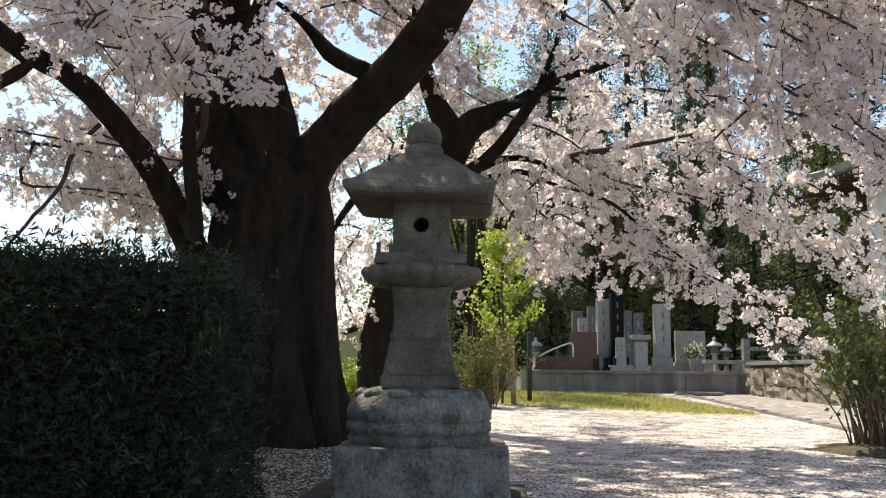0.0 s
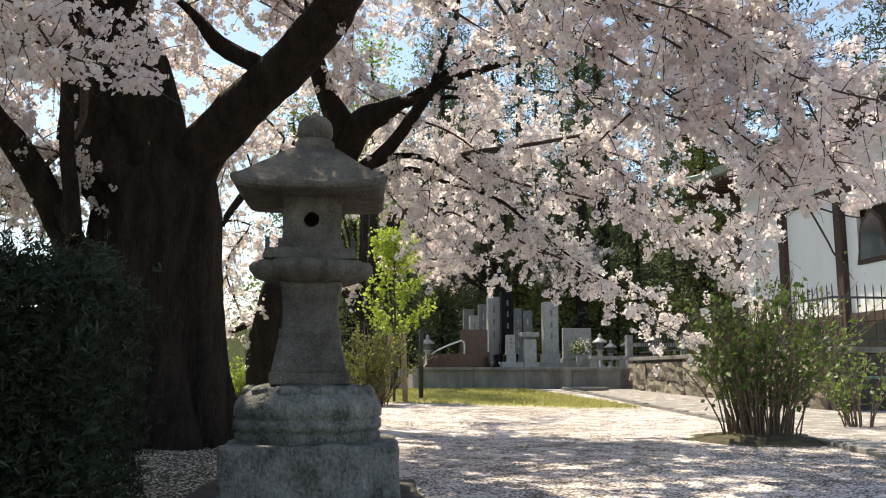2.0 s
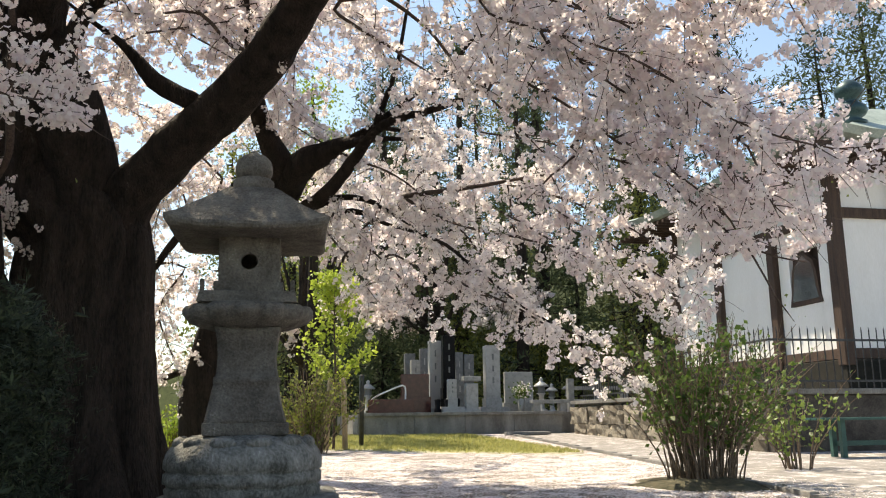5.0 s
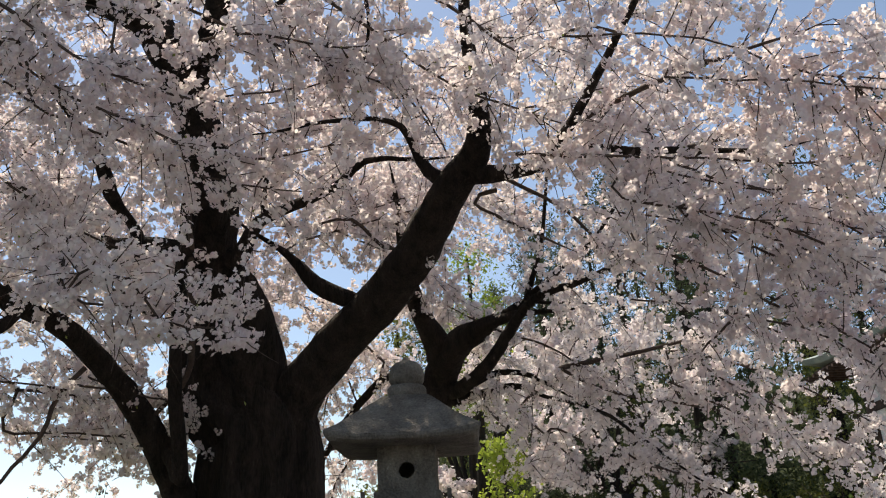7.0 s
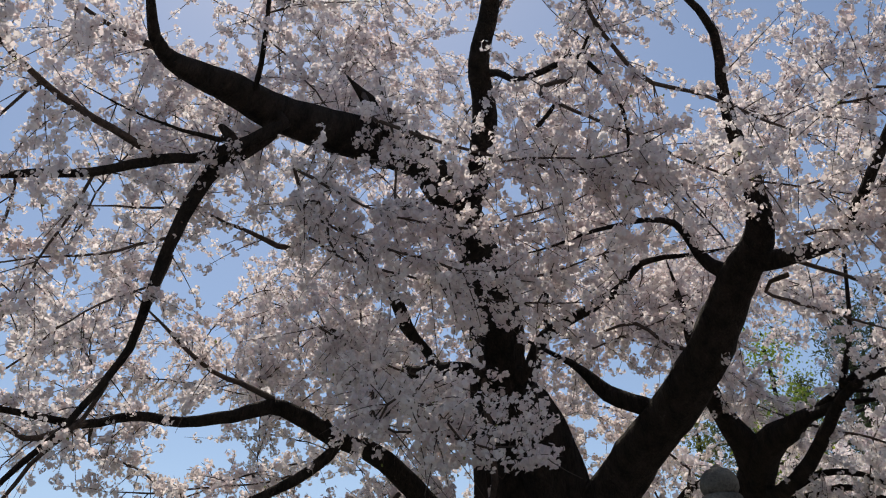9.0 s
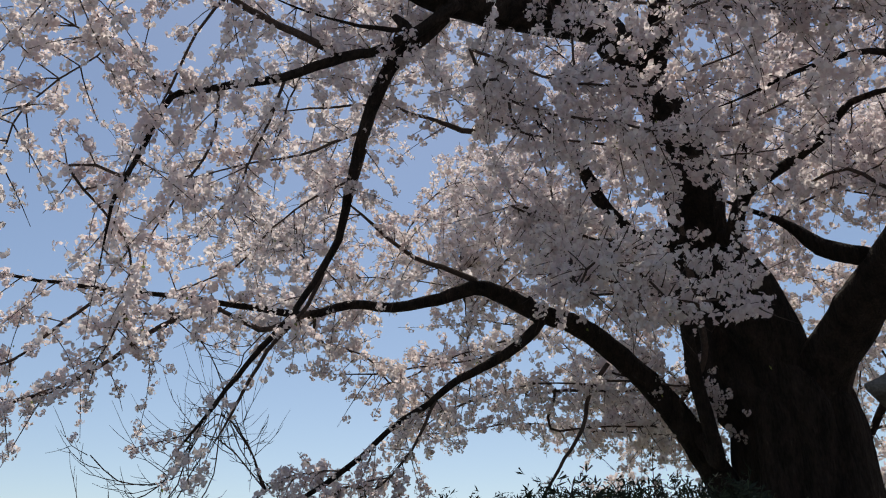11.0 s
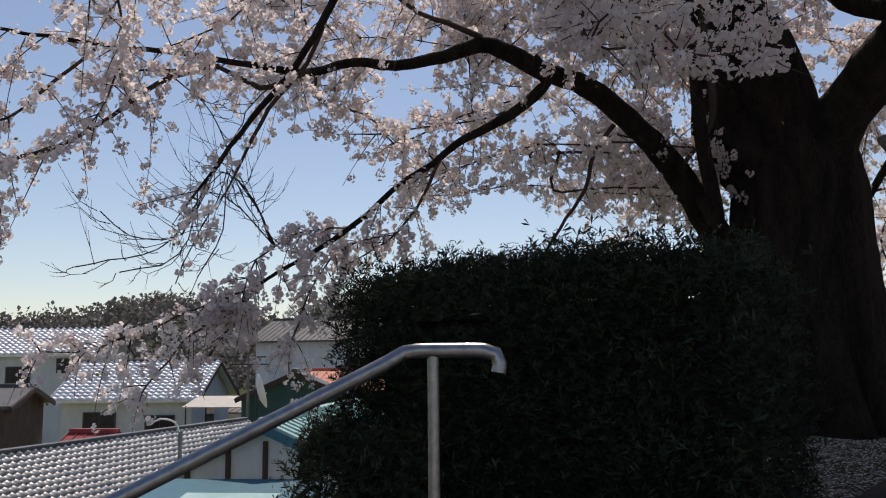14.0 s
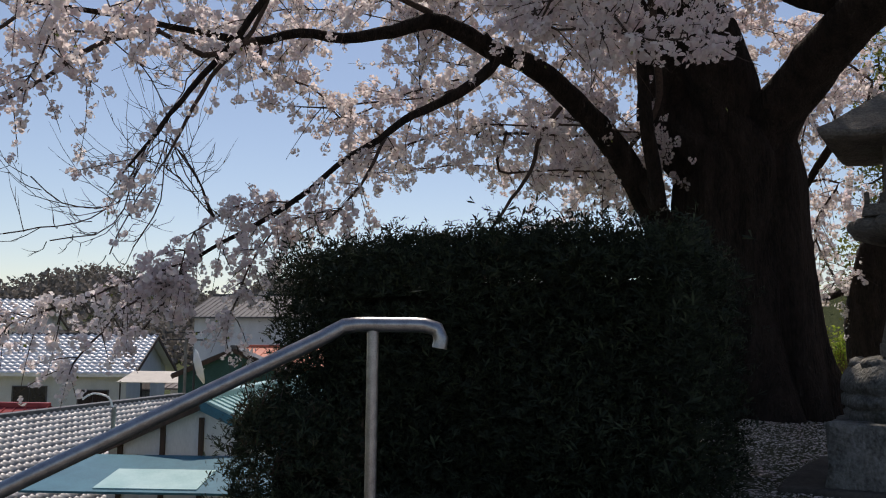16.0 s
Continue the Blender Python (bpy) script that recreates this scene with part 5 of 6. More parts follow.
def sapling(at, tall, seed):
    rng = np.random.default_rng(seed)
    ob = thing("young_tree", "slender young tree with fresh yellow-green leaves tied to stakes", "tree", at)
    P = path_points([(0, 0, -0.1, 0.03), (0.02, 0, tall * 0.4, 0.024), (-0.02, 0, tall * 0.75, 0.014), (0.03, 0, tall, 0.005)], 0.12)
    v, f = tube_arrays(P, 8)
    raw("trunk", v, f, M_TWIG, ob, smooth=True)
    vs, fs, off, lc = [], [], 0, []
    for k in range(52):
        z = tall * (0.32 + 0.66 * rng.random())
        a = rng.random() * 6.283
        ln = 0.2 + 0.8 * (1 - z / tall) + 0.2 * rng.random()
        d = np.array([math.cos(a), math.sin(a), 0.7 + 0.5 * rng.random()])
        W = np.array([0, 0, z]) + d * ln * np.linspace(0, 1, 5)[:, None]
        v, f = tube_arrays(np.column_stack([W, np.linspace(0.007, 0.002, 5)]), 3)
        vs.append(v)
        fs.append(f + off)
        off += len(v)
        lc.append(W[0] + (W[-1] - W[0]) * (0.15 + 0.9 * rng.random((36, 1))) + rng.normal(size=(36, 3)) * 0.04)
    raw("branch_growth", np.concatenate(vs), np.concatenate(fs), M_TWIG, ob, kind="stuff")
    v, f = leaves(np.concatenate(lc), 0.09, rng)
    raw("crown", v, f, M_LEAF, ob, "fresh yellow-green leaves", "stuff")
    return ob


sapling((1.28, 17.6, 0.22), 3.45, 9)
for sx, tilt in ((1.12, 3), (1.5, -2)):
    st = thing("wooden_stake", "weathered round wooden stake beside the young tree", "stake", (sx, 17.45, 0.2), "stakes of the young tree")
    st.matrix_world = pose(sx, 17.45, 0.2, 0, tilt, 0)
    part("stake", lathe(bmesh.new(), [(0.055, -0.2), (0.055, 1.35), (0.05, 1.40), (0.02, 1.42)], 12), M_STAKE, st, smooth=True)
pole = thing("black_pole", "thin black metal marker pole in the grass", "pole", (1.92, 18.4, 0.2))
part("shaft", lathe(bmesh.new(), [(0.05, -0.2), (0.05, 1.5), (0.045, 1.52), (0.01, 1.525)], 12), M_IRON, pole, smooth=True)

# ---- grass ----
rg = np.random.default_rng(11)
n = 30000
gx_, gy_ = np.concatenate([rg.uniform(0.4, 5.6, n), rg.uniform(-5, 0.6, n // 2)]), np.concatenate([rg.uniform(15, 24.2, n), rg.uniform(12.4, 22, n // 2)])
ok = (gx_ < 0.6) | (gy_ + 0.7 * gx_ + 1.5 + rg.normal(size=len(gx_)) * 0.5 > 20.2)
gx_, gy_ = gx_[ok], gy_[ok]
ang, gh = rg.random(len(gx_)) * 6.283, 0.025 + 0.055 * rg.random(len(gx_)) ** 2
gz = height(gx_, gy_)
bx_, by_ = np.cos(ang) * 0.014, np.sin(ang) * 0.014
lean = rg.normal(size=(len(gx_), 2)) * 0.04
gv = np.stack([np.stack([gx_ - bx_, gy_ - by_, gz], -1), np.stack([gx_ + bx_, gy_ + by_, gz], -1), np.stack([gx_ + lean[:, 0], gy_ + lean[:, 1], gz + gh], -1)], 1).reshape(-1, 3)
tagged(raw("grass", gv, np.arange(len(gv)).reshape(-1, 3), M_GRASSB), "short sunlit yellow-green grass on the lawn", "grass", kind="stuff")

# loose fallen petals
n = 26000
px_, py_ = np.where(rg.random(n) < 0.12, rg.uniform(-2.4, -0.5, n), rg.uniform(-0.9, 6.0, n)), 4.2 + 9.5 * rg.random(n) ** 1.3
px_, py_ = np.concatenate([px_, rg.uniform(-2.9, -0.4, 15000)]), np.concatenate([py_, rg.uniform(4.4, 10.8, 15000)])
v, f = leaves(np.column_stack([px_, py_, height(px_, py_) + 0.006]), 0.024, rg, flat=0.75)
tagged(raw("fallen_petals", v, f, M_PETAL), "loose pale cherry petals lying on the ground", "petals", kind="stuff")

# ---- kerb ----
kerb = thing("kerb", "weathered low concrete kerb along the gravel lane", "kerb", (5.0, 8.0, 0), kind="structure")
line = [(4.3, 3.0), (4.78, 6.0), (5.2, 9.0), (5.6, 12.5), (5.85, 15.5), (6.2, 19.0), (6.6, 23.5)]
for (ax, ay), (bx2, by2) in zip(line, line[1:]):
    k = max(1, int(math.hypot(bx2 - ax, by2 - ay) / 0.75))
    for i in range(k):
        t = (i + 0.5) / k
        cx, cy = ax + (bx2 - ax) * t, ay + (by2 - ay) * t
        block("kerbstone", (cx - 5.0, cy - 8.0, float(height(cx, cy)) - 0.02 + 0.012 * random.random()), (0.10, math.hypot(bx2 - ax, by2 - ay) / k - 0.012, 0.12), M_CONC, kerb, 0.012, math.degrees(math.atan2(by2 - ay, bx2 - ax)) - 90)

# ---- graveyard terrace ----
ter = thing("grave_terrace", "stained concrete retaining wall of the raised graveyard", "retaining wall", (2.6, 24.4, 0.3), kind="structure")
for i in range(4):
    block("wall_panel", (0.73 + 1.46 * i, 0.12, 0.27), (1.45, 0.24, 0.62), M_CONC, ter, 0.006)
block("coping", (2.93, 0.10, 0.62), (6.0, 0.36, 0.09), M_CONC, ter, 0.012)
block("terrace_floor", (4.4, 4.2, 0.33), (9.0, 7.9, 0.6), M_CONC, ter, 0.004)
block("side_wall", (-0.02, 3.9, 0.3), (0.24, 7.4, 0.66), M_CONC, ter, 0.006)
TOP = 0.93
block("drain_cover", (0, 0, 0), (1.2, 0.5, 0.08), M_CONC, thing("stone_slab", "flat stone slab lying in the grass before the wall", "slab", (7.0, 23.2, 0.37)), 0.01)


def grave(x, y, w, h, d, material, steps=2, label="upright grey granite gravestone on a stepped base", foot=2.0):
    ob = thing("gravestone", label, "gravestone", (x, y, TOP), "gravestones on the terrace")
    z = 0.0
    for k in range(steps):
        e = w * (foot - k * (foot - 1.15) / max(1, steps - 1)) if steps > 1 else w * foot
        t = 0.2 + 0.06 * k
        block("base_step", (0, 0, z + t / 2), (e, e * d / w, t), material, ob, 0.012)
        z += t
    block("stele", (0, 0, z + (h - z) / 2), (w, d, h - z), material, ob, 0.02)
    for k in range(3):
        block("inscription", (0, -d / 2 - 0.003, z + (h - z) * (0.78 - 0.22 * k)), (w * 0.13, 0.006, (h - z) * 0.11), M_GRAND if material in (M_GRAN, M_BLACK) else M_GRAN, ob, 0)
    return ob


def from_px(px, top, depth):
    """Plan x and height on the terrace for a bearing and rise seen from the path."""
    return (px - 781) / 1513 * depth, 0.8 + (663 - top) / 1513 * depth - TOP


for px, top, w, dep, m, st in ((1024, 550, 0.36, 29.5, M_GRAND, 1), (1034, 561, 0.30, 28.5, M_GRAN, 1), (1050, 541, 0.30, 29, M_GRAND, 1), (1069, 527, 0.38, 27, M_GRAN, 2), (1094, 517, 0.38, 26.3, M_BLACK, 3),
                               (1114, 547, 0.26, 29, M_GRAND, 1), (1131, 551, 0.34, 29, M_GRAND, 1), (1174, 535, 0.46, 26.5, M_GRAN, 2)):
    gx0, gh0 = from_px(px, top, dep)
    grave(gx0, dep, w, gh0, w * 0.9, m, st, "tall polished black gravestone on a stepped base" if m is M_BLACK else "upright dark grey gravestone" if m is M_GRAND else "upright pale grey granite gravestone on a stepped base")
gx0, gh0 = from_px(1100, 595, 25.6)
grave(gx0, 25.6, 0.26, gh0, 0.26, M_GRAN, 2, "small pale granite gravestone on a stepped base", 2.6)


def slab(name, label, px0, px1, top, bottom, depth, thick, m, cat):
    x0, x1 = (px0 - 781) / 1513 * depth, (px1 - 781) / 1513 * depth
    h = 0.8 + (660 - top) / 1513 * depth - TOP
    z0 = max(0.0, 0.8 + (660 - bottom) / 1513 * depth - TOP)
    ob = thing(name, label, cat, ((x0 + x1) / 2, depth, TOP))
    block("slab", (0, 0, (h + z0) / 2), (x1 - x0, thick, h - z0), m, ob, 0.015)
    block("plinth", (0, 0, z0 / 2 + 0.02), (x1 - x0 + 0.1, thick + 0.12, z0 + 0.04), m, ob, 0.01)
    return ob


slab("memorial_slab", "polished maroon granite memorial slab on the terrace", 1008, 1058, 583, 625, 26.5, 0.16, M_MAROON, "memorial")
slab("grave_kerb", "low maroon granite grave surround", 951, 1029, 627, 648, 25.2, 0.5, M_MAROON, "grave surround")
slab("memorial_slab", "wide pale granite memorial slab on the terrace", 1197, 1250, 579, 636, 27.0, 0.14, M_GRAN, "memorial")
pil = slab("stone_pillar", "squat pale granite pillar with a wider cap", 1124, 1146, 600, 648, 25.4, 0.36, M_GRAN, "pillar")
block("cap", (0, 0, 1.02), (0.54, 0.46, 0.14), M_GRAN, pil, 0.02)
gate = thing("stone_bench", "low pale granite offering table on two blocks", "stone table", (8.35, 25.3, TOP))
for sx in (-0.42, 0.42):
    block("support", (sx, 0, 0.14), (0.22, 0.3, 0.28), M_GRAN, gate, 0.01)
block("top", (0, 0, 0.33), (1.15, 0.4, 0.11), M_GRAN, gate, 0.012)


def small_lantern(px, depth, s):
    ob = thing("grave_lantern", "small pale stone lantern among the graves", "stone lantern", ((px - 784) / 1513 * depth, depth, TOP), "grave lanterns")
    part("pedestal", lathe(bmesh.new(), [(0.2 * s, 0), (0.2 * s, 0.1 * s), (0.1 * s, 0.16 * s), (0.08 * s, 0.6 * s), (0.17 * s, 0.68 * s)], 16), M_GRAN, ob, smooth=True)
    part("firebox", lathe(bmesh.new(), [(0.13 * s, 0.68 * s), (0.13 * s, 0.9 * s)], 6), M_GRAND, ob)
    part("roof", lathe(bmesh.new(), [(0.27 * s, 0.9 * s), (0.25 * s, 0.95 * s), (0.1 * s, 1.06 * s), (0.05 * s, 1.1 * s), (0.07 * s, 1.17 * s), (0.005, 1.24 * s)], 16), M_GRAN, ob, smooth=True)


for px, dep, s in ((953, 26.5, 0.85), (1270, 27.5, 0.95), (1322, 27.5, 0.85), (1290, 31, 0.9)):
    small_lantern(px, dep, s)
vase = thing("flower_vase", "granite vase holding white flowers and leaves", "vase", (7.75, 26.2, TOP))
part("vase", lathe(bmesh.new(), [(0.09, 0), (0.1, 0.2), (0.12, 0.42), (0.09, 0.44)], 14), M_GRAN, vase, smooth=True)
v, f = leaves(np.array([0, 0, 0.62]) + rg.normal(size=(260, 3)) * (0.13, 0.1, 0.12), 0.09, rg)
raw("foliage", v, f, M_LEAF_D, vase, kind="stuff")
v, f = leaves(np.array([0, 0, 0.68]) + rg.normal(size=(160, 3)) * (0.13, 0.1, 0.1), 0.07, rg)
raw("flowers", v, f, M_PETAL, vase, "white flowers", "stuff")
for vx in (4.95, 5.25, 5.55):
    ob = thing("black_vase", "small polished black granite vase by the grave", "vase", (vx, 25.55, TOP), "black vases")
    part("vase", lathe(bmesh.new(), [(0.11, 0), (0.11, 0.12), (0.07, 0.16), (0.1, 0.4), (0.08, 0.42)], 14), M_BLACK, ob, smooth=True)
wr = thing("white_handrail", "white metal handrail beside the grave steps", "handrail", (2.95, 25.4, TOP))
pipe("rail", [(0, 0, 0.0, 0.025), (0.0, 0, 0.42, 0.025), (0.75, 0, 0.78, 0.025), (0.98, 0, 0.80, 0.025), (1.0, 0, 0.4, 0.025), (1.0, 0, 0.0, 0.025)], M_WHITE, wr, 8, 0.1)
for k, fx in enumerate((9.3, 10.2, 11.1, 12.0)):
    gp = thing("granite_post", "square grey granite fence post", "post", (fx, 26.0, TOP), "granite fence posts")
    block("post", (0, 0, 0.5), (0.2, 0.2, 1.1), M_GRAN, gp, 0.02)
for z in (0.35, 0.75):
    block("bar", (0, 0, 0), (2.8, 0.09, 0.12), M_GRAN, thing("granite_rail", "horizontal grey granite fence rail", "fence rail", (10.65, 26.0, TOP + z)), 0.01)

# ---- temple terrace: rough stone wall ----
rt = thing("stone_retaining_wall", "retaining wall of rough split stone blocks", "retaining wall", (8.6, 14.0, 0), kind="structure")
block("fill", (1.95, 5.0, 0.55), (3.5, 9.9, 1.34), M_CONC, rt, 0.01)
block("fill", (8.0, 8.0, 0.62), (9.0, 16.0, 1.28), M_CONC, rt, 0.01)
STONES = []
for k in range(5):
    bm = fine(box(bmesh.new(), (0, 0, 0), (0.34, 1.0, 1.0), 0), 3)
    me = bpy.data.meshes.new("stone")
    bm.to_mesh(me)
    bm.free()
    for vtx in me.vertices:
        vtx.co += Vector(noise.noise_vector(vtx.co * 3.2 + Vector((k * 9.0, 0, 0)))) * 0.09
    me.materials.append(M_RUBBLE)
    STONES.append(me)
for row in range(2):
    y = 0.0 + 0.22 * (row % 2)
    while y < 9.6:
        w = random.uniform(0.45, 0.95)
        ob = new("stone", random.choice(STONES))
        ob.parent = rt
        ob.matrix_local = Matrix.Translation((0.12 + random.uniform(-0.02, 0.02), y + w / 2, 0.36 + 0.47 * row)) @ Matrix.Diagonal((1, w - 0.03, 0.455, 1))
        y += w
block("coping", (0.2, 4.95, 1.19), (0.5, 10.0, 0.10), M_CONC, rt, 0.015)
block("corner_wall", (4.6, -0.02, 0.55), (9.2, 0.3, 1.16), M_DARKWALL, rt, 0.01, label="dark stained concrete wall")
block("coping", (4.6, -0.02, 1.19), (9.3, 0.42, 0.10), M_CONC, rt, 0.015)

bench = thing("bench", "dark green painted bench against the terrace wall", "bench", (9.5, 12.45, 0.14))
for k in range(3):
    block("seat_board", (0, -0.16 + 0.16 * k, 0.58), (2.1, 0.145, 0.04), M_BENCH, bench, 0.008)
for sx in (-0.65, 0.65):
    block("leg", (sx, -0.12, 0.27), (0.08, 0.08, 0.58), M_BENCH, bench, 0.006)
    block("leg", (sx, 0.12, 0.27), (0.08, 0.08, 0.58), M_BENCH, bench, 0.006)
block("stretcher", (0, 0, 0.2), (1.3, 0.06, 0.08), M_BENCH, bench, 0.006)

def fence(name, x0, y0, x1, y1, z, tall, gap):
    ob = thing(name, "black iron railing of upright bars on the wall", "fence", (x0, y0, z))
    ln = math.hypot(x1 - x0, y1 - y0)
    a = math.degrees(math.atan2(y1 - y0, x1 - x0))
    bar = bpy.data.meshes.new("bar")
    bm = lathe(bmesh.new(), [(0.012, 0.02), (0.012, tall - 0.06), (0.002, tall)], 6)
    bm.to_mesh(bar)
    bm.free()
    bar.materials.append(M_IRON)
    for k in range(int(ln / gap)):
        o = new("bar", bar)
        o.parent = ob
        o.location = ((x1 - x0) * k * gap / ln, (y1 - y0) * k * gap / ln, 0)
    for h in (0.15, tall - 0.25):
        block("rail", ((x1 - x0) / 2, (y1 - y0) / 2, h), (ln, 0.03, 0.04), M_IRON, ob, 0, a)


fence("iron_fence", 8.9, 14.2, 17.0, 14.2, 1.24, 1.15, 0.16)
fence("iron_fence", 8.9, 14.2, 8.9, 24.0, 1.24, 1.15, 0.16)

# ---- temple ----
tem = thing("temple", "white plastered temple hall with dark timber frame and green copper roof", "temple", (11.97, 16.2, 1.2))
W, Dp, H = 9.0, 7.5, 5.0
# near-black block: the deep shadow of the open underfloor is in its colour
block("plinth", (W / 2, Dp / 2, 0.35), (W + 0.2, Dp + 0.2, 0.75), M_DEEP_SHADE, tem, 0.02)
for y0, y1 in ((0.13, 2.2), (2.46, 4.8), (5.0, 7.3)):
    if y0 < 1:
        # wall with a bell-shaped window opening
        for yy, ww, zz, hh in ((0.39, 0.52, 2.85, 4.3), (1.97, 0.42, 2.85, 4.3), (1.2, 1.12, 1.37, 1.34), (1.2, 1.12, 4.16, 1.68)):
            block("wall_panel", (0.06, yy, zz), (0.1, ww, hh), M_PLASTER, tem, 0)
    else:
        block("wall_panel", (0.06, (y0 + y1) / 2, 2.85), (0.1, y1 - y0, 4.3), M_PLASTER, tem, 0)
win = new("window")
win.parent = tem
win.location = (0, 1.2, 2.05)
bm = bmesh.new()
prof = [(-0.60, 0.0), (-0.50, 0.35), (-0.44, 0.75), (-0.36, 0.98), (-0.18, 1.10), (0, 1.24), (0.18, 1.10), (0.36, 0.98), (0.44, 0.75), (0.50, 0.35), (0.60, 0.0)]
fr = [bm.verts.new((-0.02, p, q)) for p, q in prof]
bk = [bm.verts.new((0.1, p, q)) for p, q in prof]
bm.faces.new(fr)
for i in range(len(prof)):
    j = (i + 1) % len(prof)
    bm.faces.new((fr[j], fr[i], bk[i], bk[j]))
part("window_frame", bm, M_TIMBER, win, "bell-shaped dark timber window")
bm = bmesh.new()
bm.faces.new([bm.verts.new((-0.026, p * 0.82, 0.1 + q * 0.84)) for p, q in prof])
part("pane", bm, M_GLASS, win)
for x0, x1 in ((0.15, 1.45), (1.7, 4.2), (4.5, 7.0)):
    block("wall_panel", ((x0 + x1) / 2, 0.06, 2.85), (x1 - x0, 0.1, 4.3), M_PLASTER, tem, 0)
for px2, py2 in ((0, 0), (0, 2.33), (0, 4.9), (0, 7.4), (1.58, 0), (4.35, 0), (7.1, 0)):
    block("post", (px2, py2, 2.9), (0.27, 0.27, 4.6), M_TIMBER, tem, 0.02)
for z in (0.85, 3.92, 4.98):
    block("beam", (0.0, 3.7, z), (0.17, 7.3, 0.22), M_TIMBER, tem, 0.01)
    block("beam", (4.4, 0.0, z), (8.7, 0.17, 0.22), M_TIMBER, tem, 0.01)
block("inner_dark", (4.6, 3.9, 2.8), (8.8, 7.2, 4.4), M_TIMBER, tem, 0)


def hip_roof(w, d, over, z0, z1, top):
    """Sweeping hipped roof on a w x d hall: eaves at z0, peak platform at z1."""
    bm = bmesh.new()
    rings = []
    for k, t in enumerate((0, 0.0, 0.12, 0.3, 0.5, 0.75, 1.0)):
        zz = z0 - 0.16 if k == 0 else z0 + (z1 - z0) * (0.55 * t + 0.45 * t * t)
        ex = -over + (over + w / 2 - top) * t + (0.12 if k == 0 else 0)
        ey = -over + (over + d / 2 - top) * t + (0.12 if k == 0 else 0)
        ring = []
        for cx, cy in ((0, 0), (1, 0), (1, 1), (0, 1)):
            for s in range(8):
                u = s / 8
                p = {(0, 0): (u, 0), (1, 0): (1, u), (1, 1): (1 - u, 1), (0, 1): (0, 1 - u)}[(cx, cy)]
                lift = 0.28 * (abs(2 * u - 1) ** 4) * (1 - t) ** 2
                ring.append(bm.verts.new((ex + (w - 2 * ex) * p[0], ey + (d - 2 * ey) * p[1], zz + lift)))
        rings.append(ring)
    for p, q in zip(rings, rings[1:]):
        for i in range(len(p)):
            j = (i + 1) % len(p)
            bm.faces.new((p[i], p[j], q[j], q[i]))
    bm.faces.new(rings[0][::-1])
    bm.faces.new(rings[-1])
    return bm


roof = part("roof", hip_roof(W, Dp, 1.25, 5.35, 7.6, 0.9), M_COPPER, tem, "green copper roof")
part("eave_soffit", box(bmesh.new(), (W / 2, Dp / 2, 5.15), (W + 1.9, Dp + 1.9, 0.16), 0.02), M_TIMBER, tem)
raf = bpy.data.meshes.new("rafter")
bm = box(bmesh.new(), (0, 0, 0), (0.08, 1.2, 0.09), 0)
bm.to_mesh(raf)
bm.free()
raf.materials.append(M_TIMBER)
for k in range(30):
    o = new("rafter", raf)
    o.parent = tem
    o.location = (-0.9 + 0.36 * k, -0.6, 5.02)
    o = new("rafter", raf)
    o.parent = tem
    o.matrix_local = pose(-0.6, -0.9 + 0.33 * k, 5.02, 0, 0, 90)
fin = part("finial", lathe(bmesh.new(), [(0.32, 0), (0.36, 0.1), (0.2, 0.2), (0.34, 0.3), (0.40, 0.42), (0.3, 0.56), (0.18, 0.62), (0.24, 0.72), (0.34, 0.86), (0.34, 1.0), (0.22, 1.14), (0.02, 1.26)], 24), M_FINIAL, tem, "dark patinated jewel finial", True)
fin.location = (2.0, 1.6, 6.55)

# ---- woods behind ----
def evergreen(at, tall, spread, seed, m, name="evergreen_tree", label="tall dark evergreen tree on the wooded slope", clump=95, each=38, size=0.18, low=0.12):
    rng = np.random.default_rng(seed)
    ob = thing(name, label, "tree", at, "trees on the slope")
    P = path_points([(0, 0, -0.4, tall * 0.018), (0.1, 0, tall * 0.5, tall * 0.012), (0, 0.1, tall * 0.97, 0.02)], 0.8)
    v, f = tube_arrays(P, 8)
    raw("trunk", v, f, M_BARK, ob, smooth=True)
    cs, vs, fs, off = [], [], [], 0
    for k in range(clump):
        h = low + (1 - low) * rng.random()
        a = rng.random() * 6.283
        r = spread * (1 - h) ** 0.75 * (0.35 + 0.75 * rng.random())
        c = np.array([math.cos(a) * r, math.sin(a) * r, h * tall - 0.15 * r])
        cs.append(c + rng.normal(size=(each, 3)) * (0.45, 0.45, 0.22) * (0.5 + spread * 0.22))
        if k % 3 == 0:
            v, f = tube_arrays(np.array([[0, 0, h * tall, 0.05], [*(c * (0.5, 0.5, 1)), 0.035], [*c, 0.012]]), 4)
            vs.append(v)
            fs.append(f + off)
            off += len(v)
    raw("branch_growth", np.concatenate(vs), np.concatenate(fs), M_BARK, ob, kind="stuff")
    v, f = leaves(np.concatenate(cs), size * (1.5 if m is M_CONIFER else 0.8), rng, "needle" if m is M_CONIFER else "leaf")
    raw("crown", v, f, m, ob, kind="stuff")


rw = random.Random(4)
for k in range(52):
    a = -rw.uniform(-3, 52)
    d = rw.uniform(33, 58)
    x, y = -math.sin(radians(a)) * d, math.cos(radians(a)) * d
    if y < 27 and x > 10 and d < 40:
        d += 14
        x, y = -math.sin(radians(a)) * d, math.cos(radians(a)) * d
    evergreen((x, y, float(height(x, y))), rw.uniform(8, 17), rw.uniform(2.0, 3.6), 100 + k, M_CONIFER if rw.random() < 0.75 else M_OLIVE, low=rw.choice((0.02, 0.05, 0.25)))
